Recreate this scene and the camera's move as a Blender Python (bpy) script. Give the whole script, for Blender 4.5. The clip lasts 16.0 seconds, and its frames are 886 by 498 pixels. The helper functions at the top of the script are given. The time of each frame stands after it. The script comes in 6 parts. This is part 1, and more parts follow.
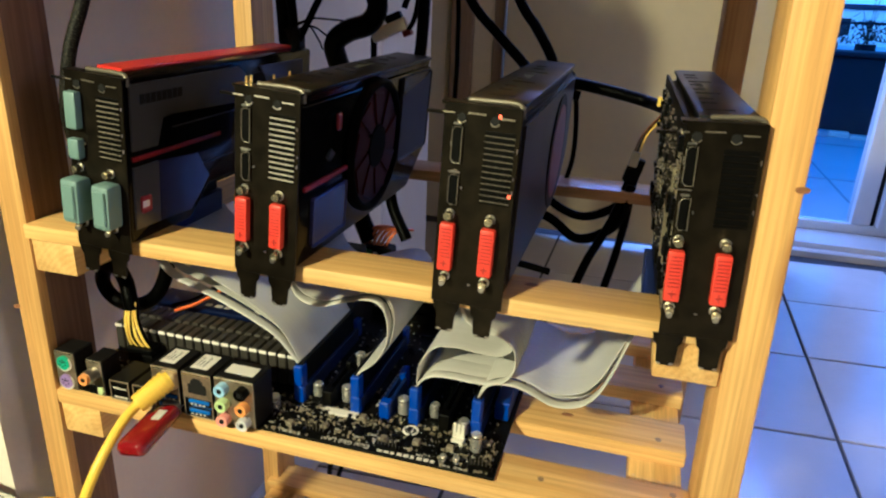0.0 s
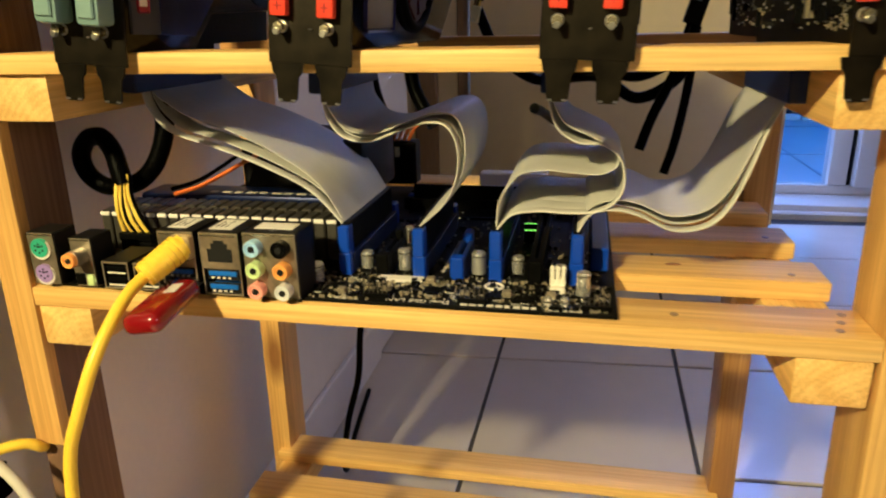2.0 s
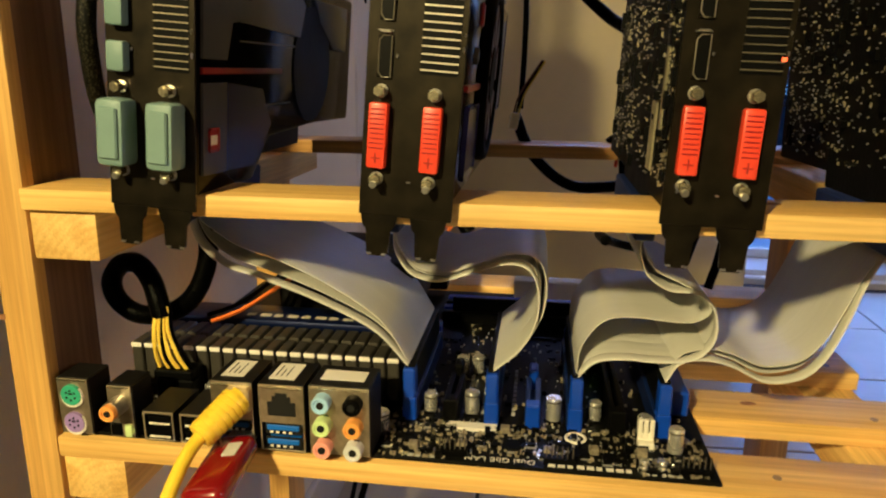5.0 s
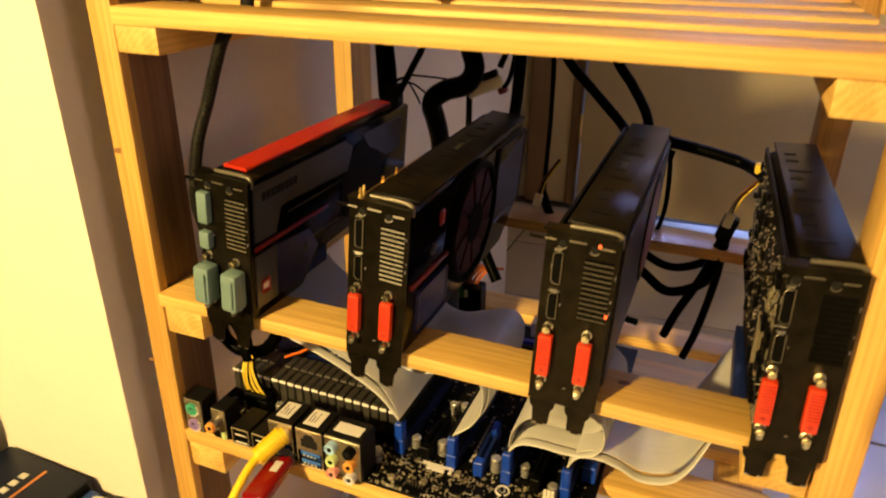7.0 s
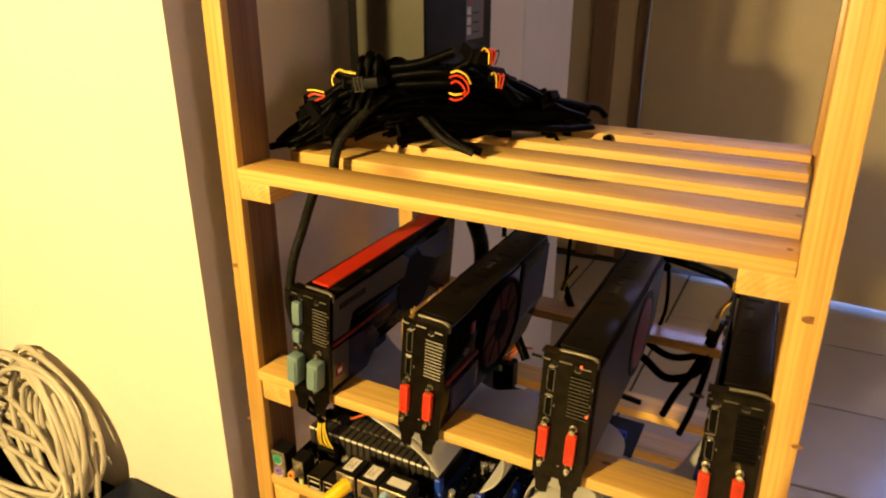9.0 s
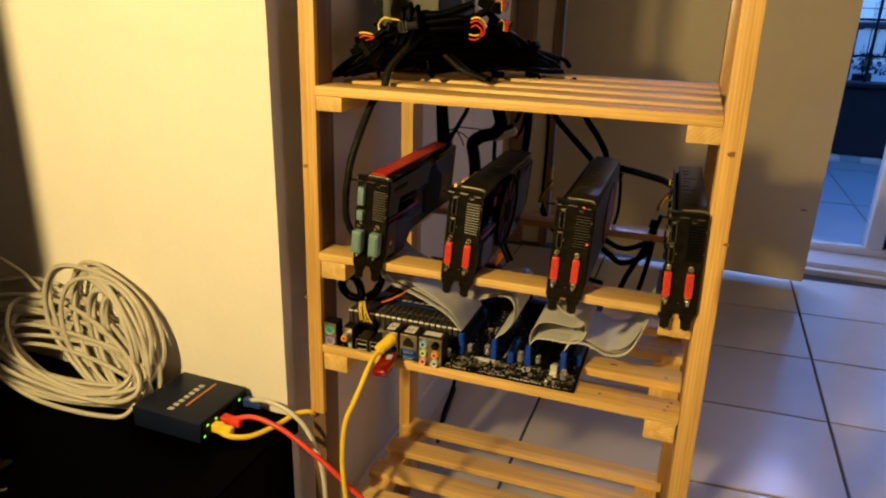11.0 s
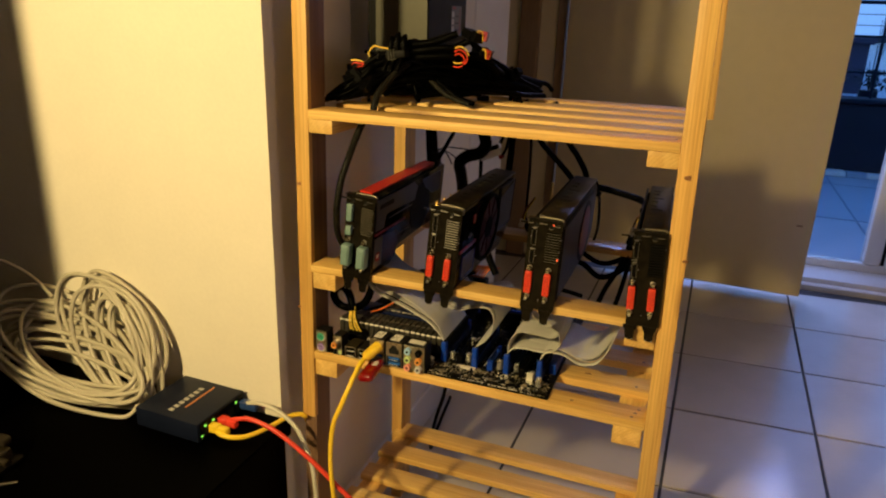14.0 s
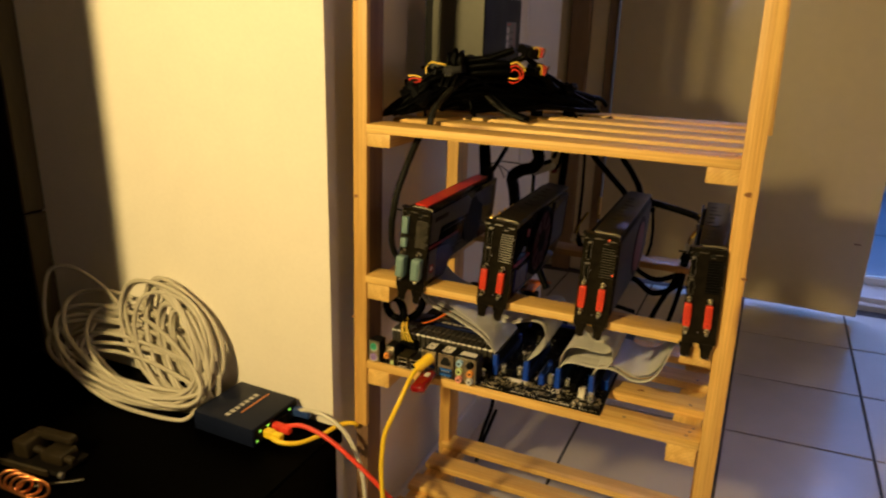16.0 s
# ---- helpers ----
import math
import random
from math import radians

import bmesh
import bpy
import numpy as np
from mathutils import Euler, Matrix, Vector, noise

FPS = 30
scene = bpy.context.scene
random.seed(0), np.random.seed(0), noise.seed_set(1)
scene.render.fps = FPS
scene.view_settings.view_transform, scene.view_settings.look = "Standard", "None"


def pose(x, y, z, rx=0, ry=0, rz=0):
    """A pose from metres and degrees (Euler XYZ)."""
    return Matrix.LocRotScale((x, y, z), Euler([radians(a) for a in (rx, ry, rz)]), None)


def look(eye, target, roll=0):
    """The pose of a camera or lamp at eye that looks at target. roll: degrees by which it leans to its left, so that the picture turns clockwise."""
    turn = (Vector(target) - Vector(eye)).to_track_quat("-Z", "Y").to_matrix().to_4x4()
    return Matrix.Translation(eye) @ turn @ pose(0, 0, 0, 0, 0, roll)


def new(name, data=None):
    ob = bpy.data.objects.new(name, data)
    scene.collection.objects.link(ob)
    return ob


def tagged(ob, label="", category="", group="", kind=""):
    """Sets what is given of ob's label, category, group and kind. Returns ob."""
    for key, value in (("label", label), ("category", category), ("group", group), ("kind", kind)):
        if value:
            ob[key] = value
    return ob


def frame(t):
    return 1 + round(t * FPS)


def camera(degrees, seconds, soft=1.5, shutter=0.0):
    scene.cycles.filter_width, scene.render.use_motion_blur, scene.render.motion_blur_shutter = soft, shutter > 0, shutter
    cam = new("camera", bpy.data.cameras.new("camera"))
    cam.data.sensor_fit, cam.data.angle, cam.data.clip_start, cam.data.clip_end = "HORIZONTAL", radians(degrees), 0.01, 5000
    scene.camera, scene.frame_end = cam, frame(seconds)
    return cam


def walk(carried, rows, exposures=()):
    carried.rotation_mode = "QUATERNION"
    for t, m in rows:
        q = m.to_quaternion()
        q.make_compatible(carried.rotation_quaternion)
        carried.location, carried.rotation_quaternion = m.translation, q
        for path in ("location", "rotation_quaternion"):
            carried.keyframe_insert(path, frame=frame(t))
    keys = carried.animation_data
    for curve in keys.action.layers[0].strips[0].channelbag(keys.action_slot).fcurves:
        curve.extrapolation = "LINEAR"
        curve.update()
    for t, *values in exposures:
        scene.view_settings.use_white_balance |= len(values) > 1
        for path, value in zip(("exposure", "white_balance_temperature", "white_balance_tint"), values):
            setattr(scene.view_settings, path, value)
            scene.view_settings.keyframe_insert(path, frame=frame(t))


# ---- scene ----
cam = camera(65.29, 16.0, soft=2.1, shutter=0.4)
PATH = [
    (0, (0.3558, -0.3237, 0.6874), (0.1067, 0.5773, 0.3322), 2.28),
    (0.5, (0.3475, -0.3138, 0.6988), (0.0786, 0.5797, 0.3392), 1.34),
    (1, (0.3349, -0.3259, 0.6783), (0.0862, 0.5711, 0.3128), -1.62),
    (1.5, (0.3114, -0.3208, 0.5944), (0.1051, 0.5961, 0.2528), -1.38),
    (2, (0.2834, -0.2978, 0.5512), (0.0905, 0.6324, 0.239), -1.13),
    (2.5, (0.251, -0.281, 0.551), (0.0792, 0.6506, 0.2307), -0.47),
    (3, (0.233, -0.2747, 0.5529), (0.1031, 0.6618, 0.2271), 0.29),
    (3.5, (0.2189, -0.2785, 0.5722), (0.0999, 0.6621, 0.2542), -0.09),
    (3.7, (0.2064, -0.2834, 0.5792), (0.1079, 0.6622, 0.2692), -0.75),
    (5.8, (0.257, -0.2672, 0.6063), (0.0603, 0.6848, 0.372), 1.62),
    (6, (0.2717, -0.2761, 0.6327), (0.05, 0.6609, 0.3627), 1.42),
    (6.5, (0.3065, -0.3084, 0.6908), (0.03, 0.592, 0.3549), 2.06),
    (7, (0.3386, -0.3201, 0.7703), (-0.0045, 0.5201, 0.3503), 0.57),
    (7.5, (0.3805, -0.314, 0.8329), (0.0013, 0.4844, 0.3652), 0.73),
    (8, (0.3994, -0.3241, 0.879), (-0.0271, 0.452, 0.4145), 0.61),
    (8.2, (0.3987, -0.3308, 0.8828), (-0.0745, 0.4327, 0.4433), -0.74),
    (10.3, (0.3853, -0.5986, 0.8492), (0.0729, 0.29, 0.5133), 0.66),
    (10.5, (0.3799, -0.6252, 0.8408), (0.0652, 0.2601, 0.4986), 1.29),
    (11, (0.378, -0.664, 0.8164), (0.0692, 0.2253, 0.479), 1.69),
    (11.5, (0.391, -0.6867, 0.8161), (0.0873, 0.2034, 0.4763), 1.71),
    (12, (0.4055, -0.7016, 0.8301), (0.0852, 0.1879, 0.5043), 1.93),
    (12.5, (0.4186, -0.7008, 0.835), (0.0977, 0.1902, 0.5137), 2.95),
    (13, (0.4205, -0.6893, 0.8335), (0.0919, 0.1974, 0.5083), 2.42),
    (13.5, (0.4221, -0.6944, 0.837), (0.0953, 0.1924, 0.5102), 2.12),
    (14, (0.425, -0.6965, 0.8379), (0.0978, 0.1914, 0.5145), 1.91),
    (14.5, (0.4263, -0.6969, 0.8447), (0.094, 0.1953, 0.5388), 1.43),
    (15, (0.4268, -0.6972, 0.844), (0.0945, 0.1955, 0.5396), 1.77),
    (15.5, (0.4254, -0.6975, 0.8433), (0.0886, 0.1925, 0.5359), 1.79),
    (16, (0.4149, -0.7095, 0.8404), (0.0294, 0.1604, 0.5327), 1.66),
]
EXPOSURES = [(0.0, 0.54, 4380, 11), (0.5, 0.52, 4480, 13), (1.2, 0.48, 4800, 10), (2.0, 0.52, 5150, 11), (3.5, 0.52, 5150, 11), (6.0, 0.18, 5950, 9), (7.0, 0.50, 6600, 18), (8.2, 0.56, 6900, 19), (10.5, -0.06, 5980, 17), (12.5, -0.30, 5860, 15), (16.0, -0.30, 6130, 17)]
walk(cam, [(t, look(eye, target, roll)) for t, eye, target, roll in PATH], EXPOSURES)

# ---- world, lamps ----
world = bpy.data.worlds.new("dusk_sky")
scene.world = world
world.use_nodes = True
wn = world.node_tree
sky = wn.nodes.new("ShaderNodeTexSky")
sky.sky_type, sky.sun_disc = "NISHITA", False
sky.sun_elevation, sky.sun_rotation = radians(12), radians(200)
dusk = wn.nodes.new("ShaderNodeMix")
dusk.data_type, dusk.blend_type = "RGBA", "MULTIPLY"
dusk.inputs["Factor"].default_value = 1.0
dusk.inputs["B"].default_value = (0.24, 0.52, 1.0, 1)
wn.links.new(sky.outputs[0], dusk.inputs["A"])
wn.links.new(dusk.outputs["Result"], wn.nodes["Background"].inputs[0])
wn.nodes["Background"].inputs[1].default_value = 0.45


def lamp(name, kind, m, watts, colour, size=0.1, size_y=None):
    data = bpy.data.lights.new(name, kind)
    data.energy, data.color = watts, colour
    if kind == "AREA":
        data.shape, data.size, data.size_y = "RECTANGLE", size, size_y or size
    else:
        data.shadow_soft_size = size
    ob = new(name, data)
    ob.matrix_world = m
    return ob


WARM = (1.0, 0.735, 0.275)
lamp("table_lamp_bulb", "POINT", pose(-0.180, -1.02, 1.12), 84, WARM, 0.032)
daylight = lamp("window_daylight", "AREA", look((0.62, 1.872, 1.36), (0.98, 0.50, 0.0)), 9.4, (0.42, 0.50, 1.0), 0.84, 0.80)
daylight.data.spread = radians(64)
lamp("low_window_daylight", "AREA", look((0.46, 1.875, 0.80), (1.25, 1.10, 0.35)), 5.8, (0.42, 0.50, 1.0), 0.60, 1.40)
# added warm fill from the right; no window stands there
lamp("side_fill", "AREA", look((2.50, -0.92, 1.20), (0.0, 0.05, 0.55)), 7.0, (1.0, 0.68, 0.52), 0.55, 0.75)

# ---- materials ----


def material(name, colour, rough=0.5, metal=0.0, vary=0.12, scale=60.0, bump=0.0, spec=0.5, stretch=(1, 1, 1), emit=None, strength=0.0, coat=0.0):
    """A painted, moulded or metal surface: two scales of mottling in colour and roughness, and a fine relief."""
    mat = bpy.data.materials.new(name)
    mat.use_nodes = True
    nt = mat.node_tree
    b = nt.nodes["Principled BSDF"]
    co, mp = nt.nodes.new("ShaderNodeTexCoord"), nt.nodes.new("ShaderNodeMapping")
    mp.inputs["Scale"].default_value = stretch
    nt.links.new(co.outputs["Object"], mp.inputs[0])
    fine, broad = nt.nodes.new("ShaderNodeTexNoise"), nt.nodes.new("ShaderNodeTexNoise")
    fine.inputs["Scale"].default_value, fine.inputs["Detail"].default_value = scale, 6
    broad.inputs["Scale"].default_value, broad.inputs["Detail"].default_value = scale * 0.12, 3
    for n in (fine, broad):
        nt.links.new(mp.outputs[0], n.inputs["Vector"])
    mix = nt.nodes.new("ShaderNodeMath")
    mix.operation = "ADD"
    nt.links.new(fine.outputs["Fac"], mix.inputs[0])
    nt.links.new(broad.outputs["Fac"], mix.inputs[1])
    ramp = nt.nodes.new("ShaderNodeMapRange")
    ramp.inputs[1].default_value, ramp.inputs[2].default_value = 0.6, 1.4
    ramp.inputs[3].default_value, ramp.inputs[4].default_value = 1 - vary, 1 + vary
    nt.links.new(mix.outputs[0], ramp.inputs[0])
    hsv = nt.nodes.new("ShaderNodeHueSaturation")
    hsv.inputs["Color"].default_value = (*colour, 1)
    nt.links.new(ramp.outputs[0], hsv.inputs["Value"])
    nt.links.new(hsv.outputs[0], b.inputs["Base Color"])
    rr = nt.nodes.new("ShaderNodeMapRange")
    rr.inputs[3].default_value, rr.inputs[4].default_value = max(rough - 0.08, 0.02), min(rough + 0.1, 1)
    nt.links.new(broad.outputs["Fac"], rr.inputs[0])
    nt.links.new(rr.outputs[0], b.inputs["Roughness"])
    b.inputs["Metallic"].default_value = metal
    b.inputs["Specular IOR Level"].default_value = spec
    b.inputs["Coat Weight"].default_value = coat
    if bump:
        bp = nt.nodes.new("ShaderNodeBump")
        bp.inputs["Strength"].default_value, bp.inputs["Distance"].default_value = bump, 0.001
        nt.links.new(fine.outputs["Fac"], bp.inputs["Height"])
        nt.links.new(bp.outputs[0], b.inputs["Normal"])
    if emit:
        b.inputs["Emission Color"].default_value, b.inputs["Emission Strength"].default_value = (*emit, 1), strength
    return mat


def pine(name, pale, dark, knot, gloss=0.55):
    """Bare pine: growth rings along the piece, fine fibre, a few knots. The piece's own x runs along the grain."""
    mat = bpy.data.materials.new(name)
    mat.use_nodes = True
    nt = mat.node_tree
    b = nt.nodes["Principled BSDF"]
    co, info = nt.nodes.new("ShaderNodeTexCoord"), nt.nodes.new("ShaderNodeObjectInfo")
    shift, place = nt.nodes.new("ShaderNodeVectorMath"), nt.nodes.new("ShaderNodeVectorMath")
    shift.operation, place.operation = "SCALE", "ADD"
    shift.inputs[0].default_value = (3.1, 1.7, 2.3)
    nt.links.new(info.outputs["Random"], shift.inputs["Scale"])
    nt.links.new(co.outputs["Object"], place.inputs[0])
    nt.links.new(shift.outputs[0], place.inputs[1])

    def texture(kind, scale, **values):
        mp = nt.nodes.new("ShaderNodeMapping")
        mp.inputs["Scale"].default_value = scale
        nt.links.new(place.outputs[0], mp.inputs[0])
        n = nt.nodes.new(kind)
        nt.links.new(mp.outputs[0], n.inputs["Vector"])
        for k, v in values.items():
            n.inputs[k].default_value = v
        return n

    rings = texture("ShaderNodeTexNoise", (2.2, 75, 75), Scale=1.0, Detail=2, Distortion=0.6)
    fibre = texture("ShaderNodeTexNoise", (25, 900, 900), Scale=1.0, Detail=3)
    tone = texture("ShaderNodeTexNoise", (5, 14, 14), Scale=1.0, Detail=2)
    knots = texture("ShaderNodeTexVoronoi", (4.5, 13, 13), Scale=1.0)
    ramp = nt.nodes.new("ShaderNodeValToRGB")
    ramp.color_ramp.elements[0].position, ramp.color_ramp.elements[1].position = 0.36, 0.62
    ramp.color_ramp.elements[0].color, ramp.color_ramp.elements[1].color = (*dark, 1), (*pale, 1)
    # yearly rings round a pith that lies outside the piece: arcs on the sawn ends, lines along the faces
    pith, centre = nt.nodes.new("ShaderNodeVectorMath"), nt.nodes.new("ShaderNodeVectorMath")
    pith.operation, centre.operation = "SCALE", "ADD"
    pith.inputs[0].default_value = (0.0, 0.030, 0.020)
    nt.links.new(info.outputs["Random"], pith.inputs["Scale"])
    nt.links.new(co.outputs["Object"], centre.inputs[0])
    nt.links.new(pith.outputs[0], centre.inputs[1])
    still = nt.nodes.new("ShaderNodeMapping")
    still.inputs["Location"].default_value, still.inputs["Scale"].default_value = (0.0, 0.006, 0.016), (0.05, 1, 1)
    nt.links.new(centre.outputs[0], still.inputs[0])
    years = nt.nodes.new("ShaderNodeTexWave")
    years.wave_type, years.rings_direction = "RINGS", "X"
    years.inputs["Scale"].default_value, years.inputs["Distortion"].default_value = 88.0, 1.6
    years.inputs["Detail"].default_value, years.inputs["Detail Scale"].default_value = 2.0, 0.5
    nt.links.new(still.outputs[0], years.inputs["Vector"])
    both = nt.nodes.new("ShaderNodeMath")
    both.operation = "MULTIPLY_ADD"
    both.inputs[1].default_value = 0.12
    nt.links.new(years.outputs["Fac"], both.inputs[0])
    lower = nt.nodes.new("ShaderNodeMath")
    lower.operation, lower.inputs[1].default_value = "SUBTRACT", 0.055
    nt.links.new(rings.outputs["Fac"], lower.inputs[0])
    nt.links.new(lower.outputs[0], both.inputs[2])
    nt.links.new(both.outputs[0], ramp.inputs[0])
    fr = nt.nodes.new("ShaderNodeMapRange")
    fr.inputs[1].default_value, fr.inputs[2].default_value, fr.inputs[3].default_value, fr.inputs[4].default_value = 0.3, 0.7, 0.86, 1.1
    tr = nt.nodes.new("ShaderNodeMapRange")
    tr.inputs[1].default_value, tr.inputs[2].default_value, tr.inputs[3].default_value, tr.inputs[4].default_value = 0.3, 0.7, 0.82, 1.12
    nt.links.new(fibre.outputs["Fac"], fr.inputs[0])
    nt.links.new(tone.outputs["Fac"], tr.inputs[0])
    mul = nt.nodes.new("ShaderNodeMath")
    mul.operation = "MULTIPLY"
    nt.links.new(fr.outputs[0], mul.inputs[0])
    nt.links.new(tr.outputs[0], mul.inputs[1])
    hsv = nt.nodes.new("ShaderNodeHueSaturation")
    nt.links.new(ramp.outputs[0], hsv.inputs["Color"])
    nt.links.new(mul.outputs[0], hsv.inputs["Value"])
    kr = nt.nodes.new("ShaderNodeMapRange")
    kr.inputs[1].default_value, kr.inputs[2].default_value, kr.inputs[3].default_value, kr.inputs[4].default_value = 0.07, 0.17, 0.85, 0.0
    nt.links.new(knots.outputs["Distance"], kr.inputs[0])
    mix = nt.nodes.new("ShaderNodeMix")
    mix.data_type = "RGBA"
    nt.links.new(kr.outputs[0], mix.inputs["Factor"])
    nt.links.new(hsv.outputs[0], mix.inputs["A"])
    mix.inputs["B"].default_value = (*knot, 1)
    nt.links.new(mix.outputs["Result"], b.inputs["Base Color"])
    b.inputs["Roughness"].default_value = gloss
    bp = nt.nodes.new("ShaderNodeBump")
    bp.inputs["Strength"].default_value, bp.inputs["Distance"].default_value = 0.25, 0.0006
    nt.links.new(fibre.outputs["Fac"], bp.inputs["Height"])
    nt.links.new(bp.outputs[0], b.inputs["Normal"])
    return mat


def tile_glaze():
    mat = material("glazed_floor_tile", (0.57, 0.515, 0.435), 0.17, vary=0.06, scale=14, bump=0.05, spec=0.7)
    nt = mat.node_tree
    b = nt.nodes["Principled BSDF"]
    info = nt.nodes.new("ShaderNodeObjectInfo")
    rng = nt.nodes.new("ShaderNodeMapRange")
    rng.inputs[3].default_value, rng.inputs[4].default_value = 0.94, 1.05
    nt.links.new(info.outputs["Random"], rng.inputs[0])
    hsv = nt.nodes.new("ShaderNodeHueSaturation")
    old = b.inputs["Base Color"].links[0].from_socket
    nt.links.new(old, hsv.inputs["Color"])
    nt.links.new(rng.outputs[0], hsv.inputs["Value"])
    nt.links.new(hsv.outputs[0], b.inputs["Base Color"])
    return mat


def glass_material():
    mat = bpy.data.materials.new("window_glass")
    mat.use_nodes = True
    b = mat.node_tree.nodes["Principled BSDF"]
    b.inputs["Transmission Weight"].default_value, b.inputs["Roughness"].default_value, b.inputs["IOR"].default_value = 1.0, 0.0, 1.1
    return mat


def braid_material():
    """Woven black sleeve: small pale threads over black."""
    mat = material("braided_black_sleeve", (0.003, 0.003, 0.0025), 0.45, spec=0.12, vary=0.5, scale=900, bump=0.5)
    nt = mat.node_tree
    b = nt.nodes["Principled BSDF"]
    co, cells = nt.nodes.new("ShaderNodeTexCoord"), nt.nodes.new("ShaderNodeTexVoronoi")
    cells.inputs["Scale"].default_value = 780
    nt.links.new(co.outputs["Object"], cells.inputs["Vector"])
    rng = nt.nodes.new("ShaderNodeMapRange")
    rng.inputs[1].default_value, rng.inputs[2].default_value, rng.inputs[3].default_value, rng.inputs[4].default_value = 0.30, 0.50, 1.0, 0.0
    nt.links.new(cells.outputs["Distance"], rng.inputs[0])
    mix = nt.nodes.new("ShaderNodeMix")
    mix.data_type = "RGBA"
    old = b.inputs["Base Color"].links[0].from_socket
    nt.links.new(rng.outputs[0], mix.inputs["Factor"])
    nt.links.new(old, mix.inputs["A"])
    mix.inputs["B"].default_value = (0.030, 0.027, 0.018, 1)
    nt.links.new(mix.outputs["Result"], b.inputs["Base Color"])
    return mat


PINE = pine("bare_pine", (0.82, 0.535, 0.155), (0.68, 0.395, 0.092), (0.20, 0.08, 0.025))
PINE_POST = pine("amber_pine", (0.76, 0.465, 0.125), (0.60, 0.335, 0.078), (0.18, 0.07, 0.02), 0.48)
# brown inner board of the left post; on its foot the brown is painted shade
PINE_BROWN = pine("brown_pine_shaded_foot", (0.22, 0.122, 0.062), (0.155, 0.080, 0.040), (0.06, 0.026, 0.012), 0.6)
# varnished rear pine; the shade at the rack's back is darkened into its colour
PINE_REAR = pine("varnished_shaded_pine", (0.50, 0.275, 0.085), (0.38, 0.19, 0.055), (0.12, 0.05, 0.02), 0.3)
JOINT = material("terrace_joint", (0.36, 0.40, 0.46), 0.8, vary=0.2, scale=40)
WALL = material("cream_wall_paint", (0.80, 0.74, 0.63), 0.85, vary=0.03, scale=180, bump=0.25)
WHITE_PAINT = material("white_gloss_paint", (0.76, 0.73, 0.69), 0.4, vary=0.03, scale=40, bump=0.05)
DOOR_PAINT = material("beige_door_paint", (0.72, 0.605, 0.355), 0.5, vary=0.04, scale=30, bump=0.08)
TILE, GROUT = tile_glaze(), material("dark_grout", (0.055, 0.05, 0.047), 0.9, vary=0.2, scale=200, bump=0.3)
TRIM_BROWN = material("brown_wood_trim", (0.30, 0.19, 0.10), 0.5, vary=0.2, scale=40, stretch=(6, 6, 0.6))
# near-black brown for the unseen walls, so that they bounce little light
UNSEEN_WALL = material("unseen_wall_dark_paint", (0.05, 0.042, 0.032), 0.9, vary=0.05, scale=120, bump=0.2)
# ceiling colour lowered to grey to cut the light it bounces
CEIL = material("greyed_ceiling_paint", (0.25, 0.235, 0.21), 0.9, vary=0.03, scale=60, bump=0.1)
BLACK_DESK = material("black_laminate", (0.0004, 0.0003, 0.0003), 0.45, spec=0.01, vary=0.25, scale=90, bump=0.05)
CABINET = material("black_brown_veneer", (0.005, 0.004, 0.003), 0.5, spec=0.08, vary=0.3, scale=60, stretch=(4, 4, 0.5))
CABINET_EDGE = material("worn_veneer_edge", (0.07, 0.055, 0.025), 0.5, vary=0.3, scale=60, stretch=(4, 4, 0.5))
PCB = material("black_circuit_board", (0.003, 0.003, 0.0028), 0.42, spec=0.07, vary=0.4, scale=400, bump=0.15)
PCB_TRACE = material("solder_traces", (0.58, 0.52, 0.34), 0.3, 0.8, vary=0.3, scale=300)
PLASTIC_BLACK = material("black_plastic", (0.0012, 0.0012, 0.0011), 0.45, spec=0.10, vary=0.25, scale=200, bump=0.06)
PLASTIC_MATT = material("matt_black_plastic", (0.005, 0.0046, 0.0042), 0.58, spec=0.18, vary=0.25, scale=200, bump=0.1)
GLOSS_BLACK = material("glossy_black_shroud", (0.002, 0.002, 0.0022), 0.14, spec=0.15, vary=0.2, scale=90)
BRACKET = material("black_nickel_bracket", (0.017, 0.0130, 0.0070), 0.36, 0.75, vary=0.85, scale=110, bump=0.06)
STEEL = material("bare_steel", (0.62, 0.60, 0.56), 0.28, 0.95, vary=0.15, scale=200)
SILVER_CARD = material("silver_shroud_panel", (0.088, 0.087, 0.092), 0.30, 0.5, vary=0.08, scale=90)
VENT_METAL = material("dull_vent_metal", (0.66, 0.62, 0.52), 0.35, 0.35, vary=0.2, scale=200)
VENT_MID = material("yellowed_vent_metal", (0.36, 0.32, 0.23), 0.35, 0.5, vary=0.3, scale=300)
VENT_DULL = material("dark_vent_metal", (0.17, 0.15, 0.11), 0.35, 0.5, vary=0.2, scale=200)
SIDE_GREY = material("brown_grey_shroud_side", (0.026, 0.022, 0.019), 0.34, 0.3, spec=0.2, vary=0.15, scale=60)
GREY_SHROUD = material("dark_grey_shroud", (0.0045, 0.0042, 0.0038), 0.30, 0.1, spec=0.12, vary=0.1, scale=120)
GOLD = material("gold_contacts", (0.75, 0.52, 0.16), 0.3, 0.95, vary=0.1, scale=200)
RED_STRIP = material("red_plastic_strip", (0.58, 0.028, 0.006), 0.32, vary=0.12, scale=60)
RED_CAP = material("red_connector_cap", (0.68, 0.050, 0.012), 0.38, vary=0.1, scale=120)
RED_DARK = material("dark_red_print", (0.24, 0.010, 0.012), 0.35, vary=0.15, scale=90)
